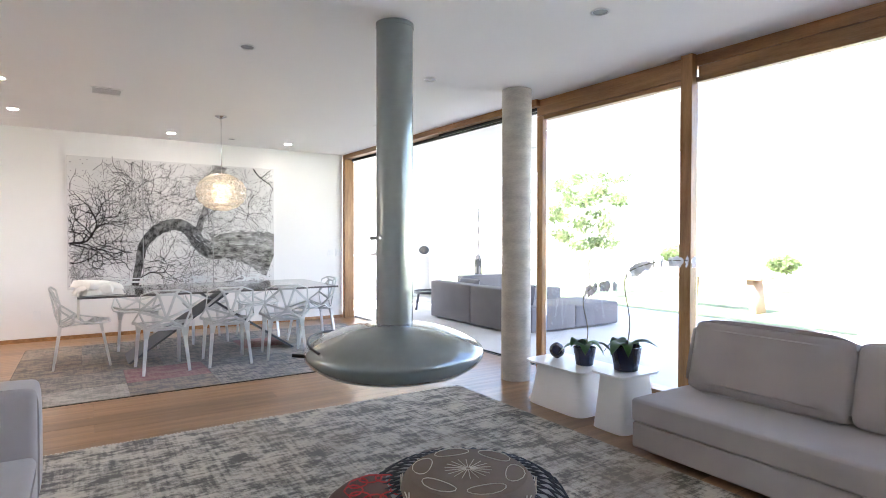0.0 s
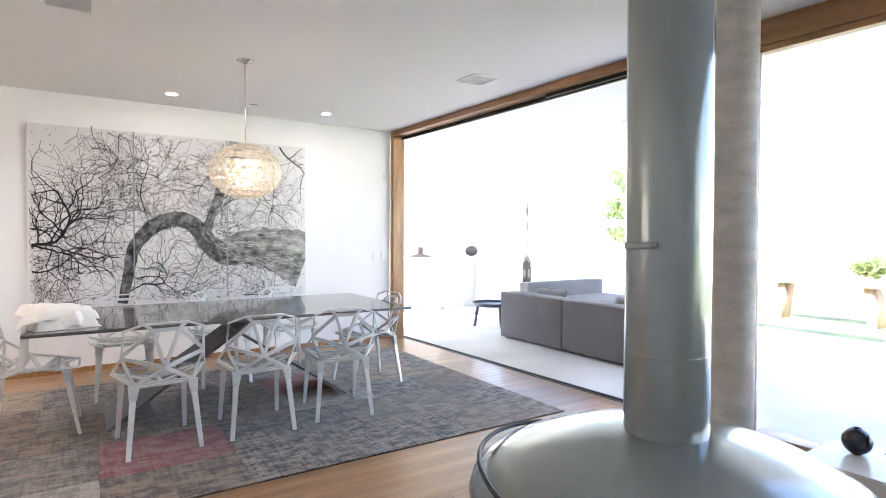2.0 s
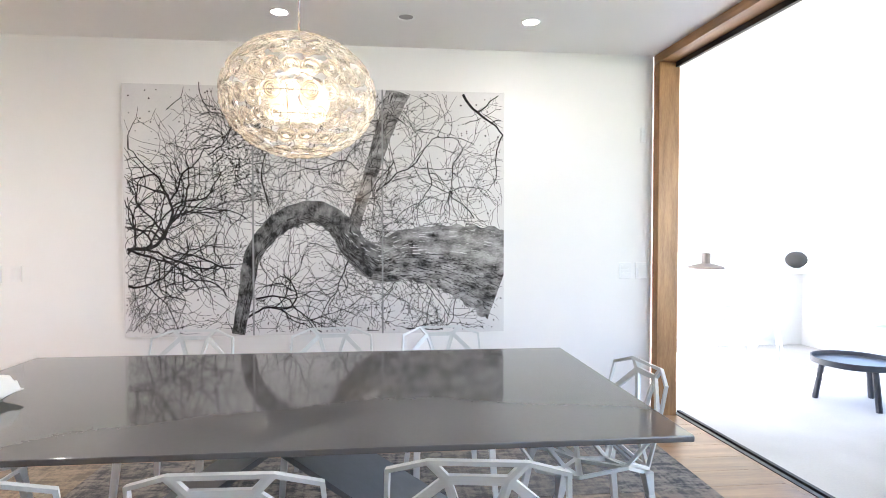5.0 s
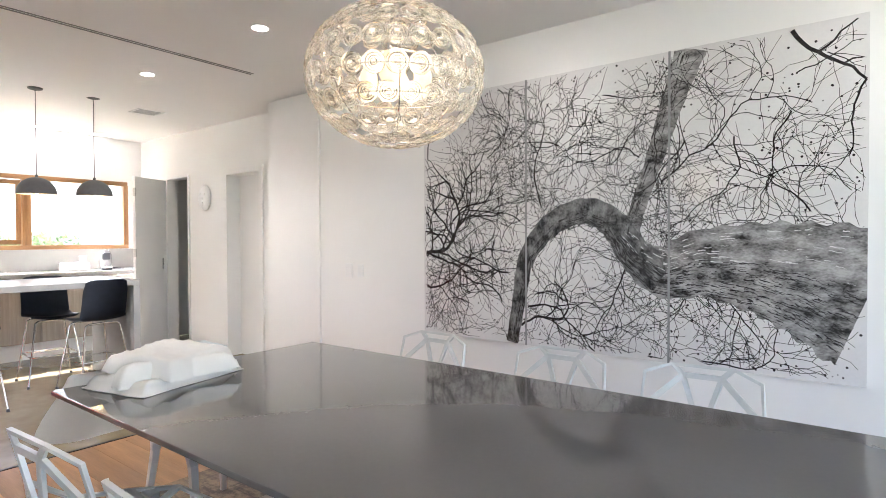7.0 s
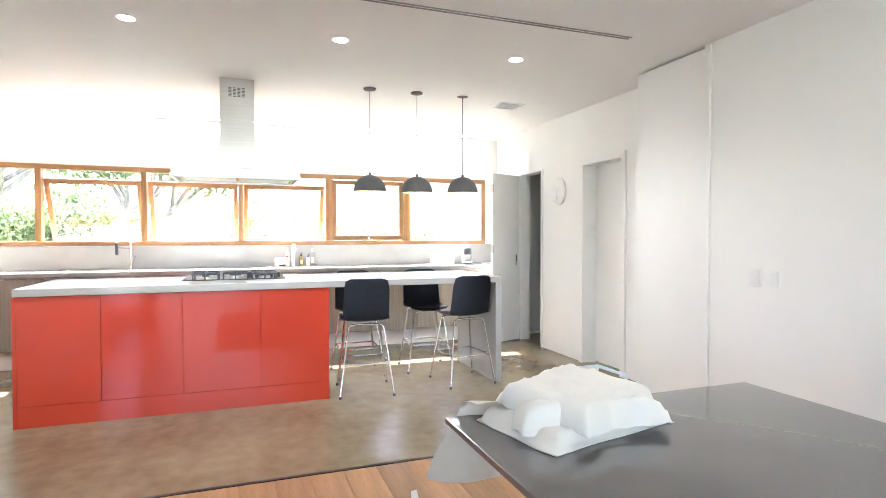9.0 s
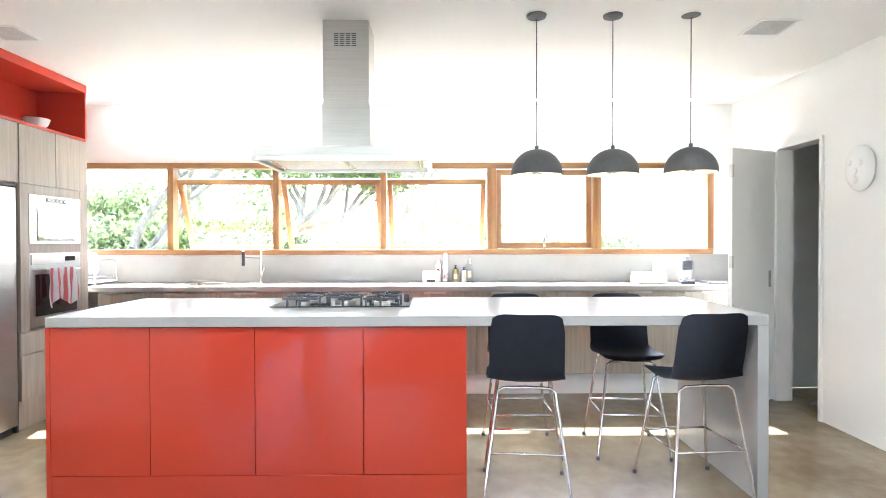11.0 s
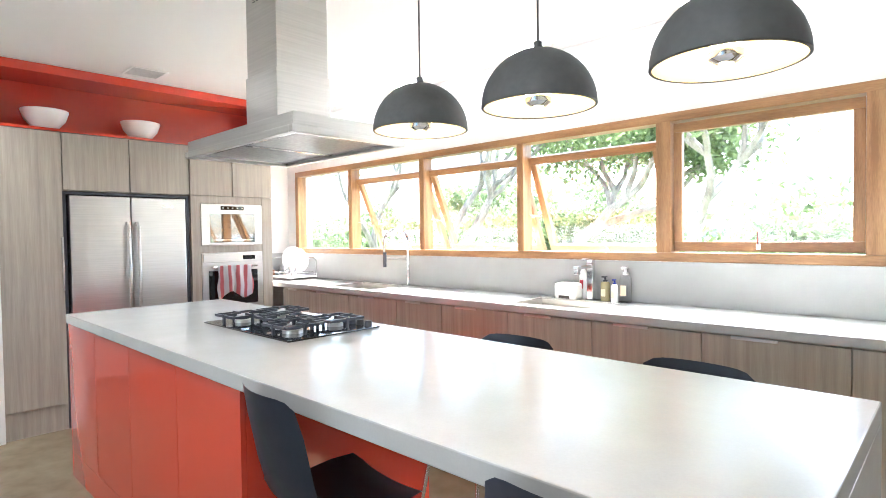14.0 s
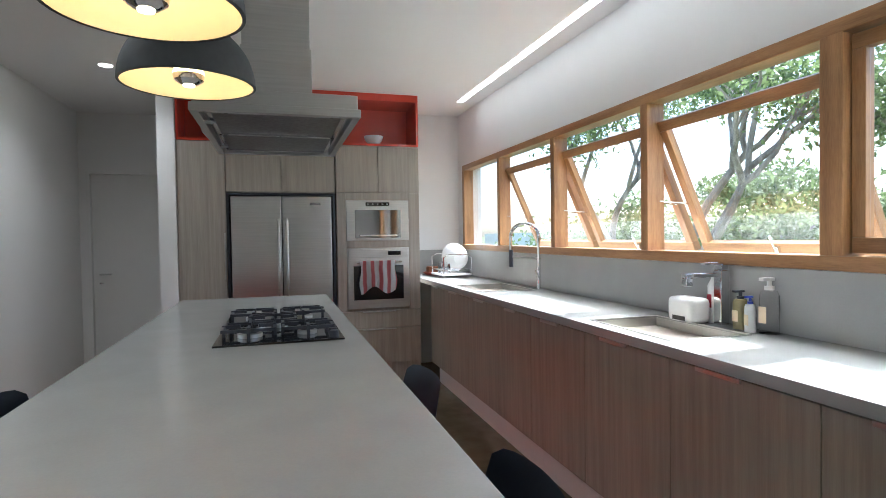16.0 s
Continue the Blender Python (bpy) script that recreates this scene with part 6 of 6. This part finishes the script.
part("top", Shape().box(-1.5, 1.2, -0.35, 0.35, 0.93, 0.98, 0.004), WHITEL, bc)
part("side", Shape().box(1.1, 1.16, -0.33, 0.33, 0.0, 0.93, 0.003), WHITEL, bc)
part("front", Shape().box(-1.5, 1.1, 0.1, 0.14, 0.0, 0.93, 0.003), WHITEL, bc)
hat = thing("hat_ornament", 6.05, 11.62, 0.968, "dark hat shaped ornament on the bar", "ornament")
part("brim", Shape().lathe([(0.2, 0), (0.2, 0.02), (0.1, 0.05), (0.05, 0.06), (0.05, 0.18), (0, 0.19)], n=28), mat("brown grey ceramic", (0.1, 0.08, 0.07), 0.5), hat)
fb = thing("wire_ball", 7.2, 11.62, 0.968, "dark fruit shaped ornament on the bar", "ornament")
part("ball", Shape().lathe([(0.03, 0)] + [(0.12 * math.sin(a), 0.1 - 0.1 * math.cos(a)) for a in [0.5 + i * 0.25 for i in range(10)]] + [(0, 0.2)], n=20), mat("dark wicker", (0.06, 0.055, 0.05), 0.8, bump=0.8, fine=80), fb)


def stacked_chair(x, y, z, rz):
    c = thing("stacking_chair", x, y, z, "white plastic stacking chair on the terrace", "chair", "stacked terrace chairs", rz)
    part("seat", Shape().lathe([(0.14, 0.44), (0.21, 0.45), (0.215, 0.46), (0.2, 0.462), (0, 0.452)], n=28), PLASTW, c)
    s = Shape()
    for k in range(9):
        u = -1 + k * 0.25
        s.tube([(0.2 * u, -0.17 - 0.03 * (1 - u * u), 0.45), (0.22 * u, -0.21 - 0.04 * (1 - u * u), 0.62), (0.2 * u, -0.22 - 0.05 * (1 - u * u), 0.78 - 0.05 * u * u)], 0.009, 6)
    s.tube([(0.2 * u_, -0.22 - 0.05 * (1 - u_ * u_), 0.78 - 0.05 * u_ * u_) for u_ in [-1 + i * 0.2 for i in range(11)]], 0.011, 6)
    part("backrest", s, PLASTW, c)
    for sx in (-1, 1):
        for sy in (-1, 1):
            part("leg", Shape().tube([(0.15 * sx, 0.13 * sy, 0.45), (0.21 * sx, 0.21 * sy, 0)], 0.012, 8), PLASTW, c)
    return c


c0 = stacked_chair(5.85, 10.95, -0.012, 30)
for i in range(1, 4):
    copy_thing(c0, pose(5.85, 10.95 - 0.02 * i, -0.012 + 0.07 * i, 0, 0, 30))
copy_thing(c0, pose(6.3, 11.0, -0.012, 0, 0, 150))
tt = thing("totem_sculpture", 9.4, 12.5, -0.012, "tall slender dark carved totem", "sculpture")
ts = Shape()
prof = []
for i in range(40):
    z = i * 0.055
    prof.append((0.016 + 0.016 * math.sin(z * 9) ** 2 + (0.05 if z < 0.9 else 0.0), z))
ts.lathe(prof, n=14)
part("pedestal", Shape().box(-0.07, 0.07, -0.07, 0.07, 0, 0.82, 0.008), DARKI, tt, "dark wooden post below the carving")
part("carving", ts, mat("dark carved wood", (0.2, 0.18, 0.16), 0.7, bump=0.6), tt)
bn = thing("garden_bench", 12.7, 7.75, -0.26, "rustic slab wood bench on the lawn", "bench")
BROWN = mat("weathered pale wood", (0.3, 0.2, 0.14), 0.8, bump=0.3, stretch=(1, 6, 6))
part("seat", Shape().box(-0.3, 0.3, -1.0, 1.0, 0.72, 0.8, 0.02), BROWN, bn)
for y in (-0.8, 0.8):
    part("leg", Shape().bar((0, y, 0), (0, y * 0.9, 0.72), 0.4, 0.14, up=(0, 1, 0)), BROWN, bn)


# ---- trees and planting ----
def leaf_cloud(centres, n, size, seed):
    """Many small folded leaves scattered round branch ends."""
    rng = np.random.default_rng(seed)
    idx = rng.integers(0, len(centres), n)
    base = np.array([c[:3] for c in centres])[idx]
    rad = np.array([c[3] for c in centres])[idx]
    off = rng.normal(size=(n, 3))
    off = off / np.linalg.norm(off, axis=1, keepdims=True) * (rng.random((n, 1)) ** 0.45) * rad[:, None]
    off[:, 2] *= 0.6
    p = base + off
    a = rng.normal(size=(n, 3))
    a /= np.linalg.norm(a, axis=1, keepdims=True)
    b = np.cross(a, rng.normal(size=(n, 3)))
    b /= np.linalg.norm(b, axis=1, keepdims=True)
    sz = size * rng.uniform(0.6, 1.3, (n, 1))
    v = np.stack([p - a * sz, p + b * sz * 0.45, p + a * sz, p - b * sz * 0.45], 1).reshape(-1, 3)
    me = bpy.data.meshes.new("crown")
    me.from_pydata(v.tolist(), [], np.arange(4 * n).reshape(-1, 4).tolist())
    me.materials.append(LEAVES)
    return me


def tree(x, y, z, h, spread, seed, label, leaves=5000, size=0.07, trunk=0.07, bare=0.35, name="tree", tuft=1.0):
    t = thing(name, x, y, z, label, "tree", "garden trees")
    rng = random.Random(seed)
    s = Shape()
    ends = []

    def branch(p, d, ln, r, depth):
        pts = [Vector(p)]
        for i in range(5):
            d = (d + Vector((rng.gauss(0, 0.16), rng.gauss(0, 0.16), rng.gauss(0.05, 0.1)))).normalized()
            pts.append(pts[-1] + d * ln / 5)
        s.tube(pts, r, 7, r * 0.6)
        if depth == 0:
            ends.append((*pts[-1], tuft * spread * rng.uniform(0.18, 0.42)))
            ends.append((*pts[-3], tuft * spread * rng.uniform(0.12, 0.3)))
            return
        for k in range(rng.choice((2, 3, 3))):
            a = rng.uniform(0, math.tau)
            branch(pts[rng.choice((-1, -1, -2))], (d + Vector((math.cos(a), math.sin(a), rng.uniform(-0.1, 0.4))) * 0.75).normalized(), ln * rng.uniform(0.6, 0.8), r * 0.6, depth - 1)

    branch((0, 0, 0), Vector((rng.uniform(-0.1, 0.1), rng.uniform(-0.1, 0.1), 1)), h * bare, trunk, 3)
    if tuft < 1:
        ends.clear()
        for k in range(46):
            a, q, e = rng.uniform(0, math.tau), rng.uniform(0.2, 1.0) ** 0.5, rng.uniform(-1, 1)
            r = spread * 0.5 * q * (1 - e * e * 0.75) ** 0.5
            ends.append((r * math.cos(a), r * math.sin(a), h * 0.67 + h * 0.27 * e, 0.3))
    part("trunk", s, BARKT, t)
    cr = new("crown", leaf_cloud(ends, leaves, size, seed))
    cr.parent = t
    return t


tree(12.35, 11.3, -0.26, 3.55, 2.6, 6, "slender round leafed garden tree", 6000, 0.06, 0.045, 0.27, tuft=0.35)
tree(18.0, 3.5, -0.26, 4.5, 2.0, 8, "leafy tree by the garden wall", 4500, 0.1, 0.07, 0.3)
tree(19.0, 13.0, -0.26, 2.0, 1.2, 13, "small shrub by the garden wall", 2500, 0.08, 0.03, 0.25, "shrub")
tree(17.5, 8.8, -0.26, 1.6, 1.1, 17, "small shrub by the garden wall", 2500, 0.08, 0.03, 0.25, "shrub")
# trees outside the kitchen window
tree(-10.2, 3.2, -0.8, 6.6, 3.2, 31, "old tree with a leaning grey trunk outside the kitchen", 9000, 0.07, 0.16, 0.34)
tree(-9.6, 5.6, -0.8, 6.0, 3.0, 36, "tall forked tree outside the kitchen", 5000, 0.06, 0.12, 0.36)
tree(-12.5, 0.5, -2.2, 6.5, 4.8, 41, "dense green tree outside the kitchen", 9500, 0.085, 0.2, 0.26)
tree(-13.5, 7.0, -2.0, 5.6, 4.4, 43, "dense green tree outside the kitchen", 6500, 0.085, 0.16, 0.26)
tree(-12.0, -4.5, -2.2, 6.5, 4.6, 47, "dense green tree outside the kitchen", 8500, 0.085, 0.16, 0.26)
tree(-10.0, -1.8, -1.2, 6.8, 3.6, 53, "tall tree with thin grey limbs outside the kitchen", 5000, 0.055, 0.13, 0.34)
tree(-9.7, 1.0, -1.0, 6.8, 3.4, 57, "tall tree with thin grey limbs outside the kitchen", 5500, 0.055, 0.14, 0.34)
rng = random.Random(3)
for i in range(9):
    t = thing("hedge_bush", -13.6 - rng.uniform(0, 1.2), -5.0 + i * 2.0, -0.26, "dense green bush before the boundary wall", "bush", "bushes outside the kitchen")
    me = leaf_cloud([(rng.uniform(-0.6, 0.6), rng.uniform(-1.1, 1.1), 0.6 + rng.uniform(0, 2.3 if i < 5 else 0.9), 0.8) for k in range(9)], 3200, 0.08, 60 + i)
    ob = new("foliage", me)
    ob.parent = t
    part("stem", Shape().tube([(0, 0, 0), (0.05, 0, 0.6)], 0.03, 6, 0.015), BARKT, t)
s = Shape()
s.box(-16.3, -16.0, -25, 30, -0.26, 1.5)
setting("wall_street", s, GARDW, "pale boundary wall beyond the kitchen trees", "garden wall")

# ---- oak boards ----
BW = 0.19
shared = {}
rng = random.Random(9)
y = -3.2
row = 0
while y < 9.43:
    w = min(BW, 9.45 - y)
    x = -0.885
    first_len = rng.choice((1.1, 1.6, 2.1))
    while x < 4.46:
        ln = first_len if x < -0.8 else rng.choice((1.8, 2.2, 2.6))
        if 4.468 - x - ln < 0.6:
            ln = 4.468 - x
        key = (round(ln, 3), round(w, 3))
        if key not in shared:
            b = Shape().box(0.0008, ln - 0.0008, 0.0008, w - 0.0008, -0.02, 0.0)
            ob = part("board", b, WOODF, floor_wood, smooth=0)
            shared[key] = ob.data
        else:
            ob = new("board", shared[key])
            ob.parent = floor_wood
        ob.matrix_basis = pose(x, y, 0)
        x += ln
        first_len = 9
    y += w
    row += 1
s = Shape().prism([(4.4685, -3.2), (4.895, -3.2), (4.472, 9.36), (4.4685, 9.36)], -0.019, -0.0005)
setting("floor_edge", s, WOODF, "oak edge board along the glazing", "floor")
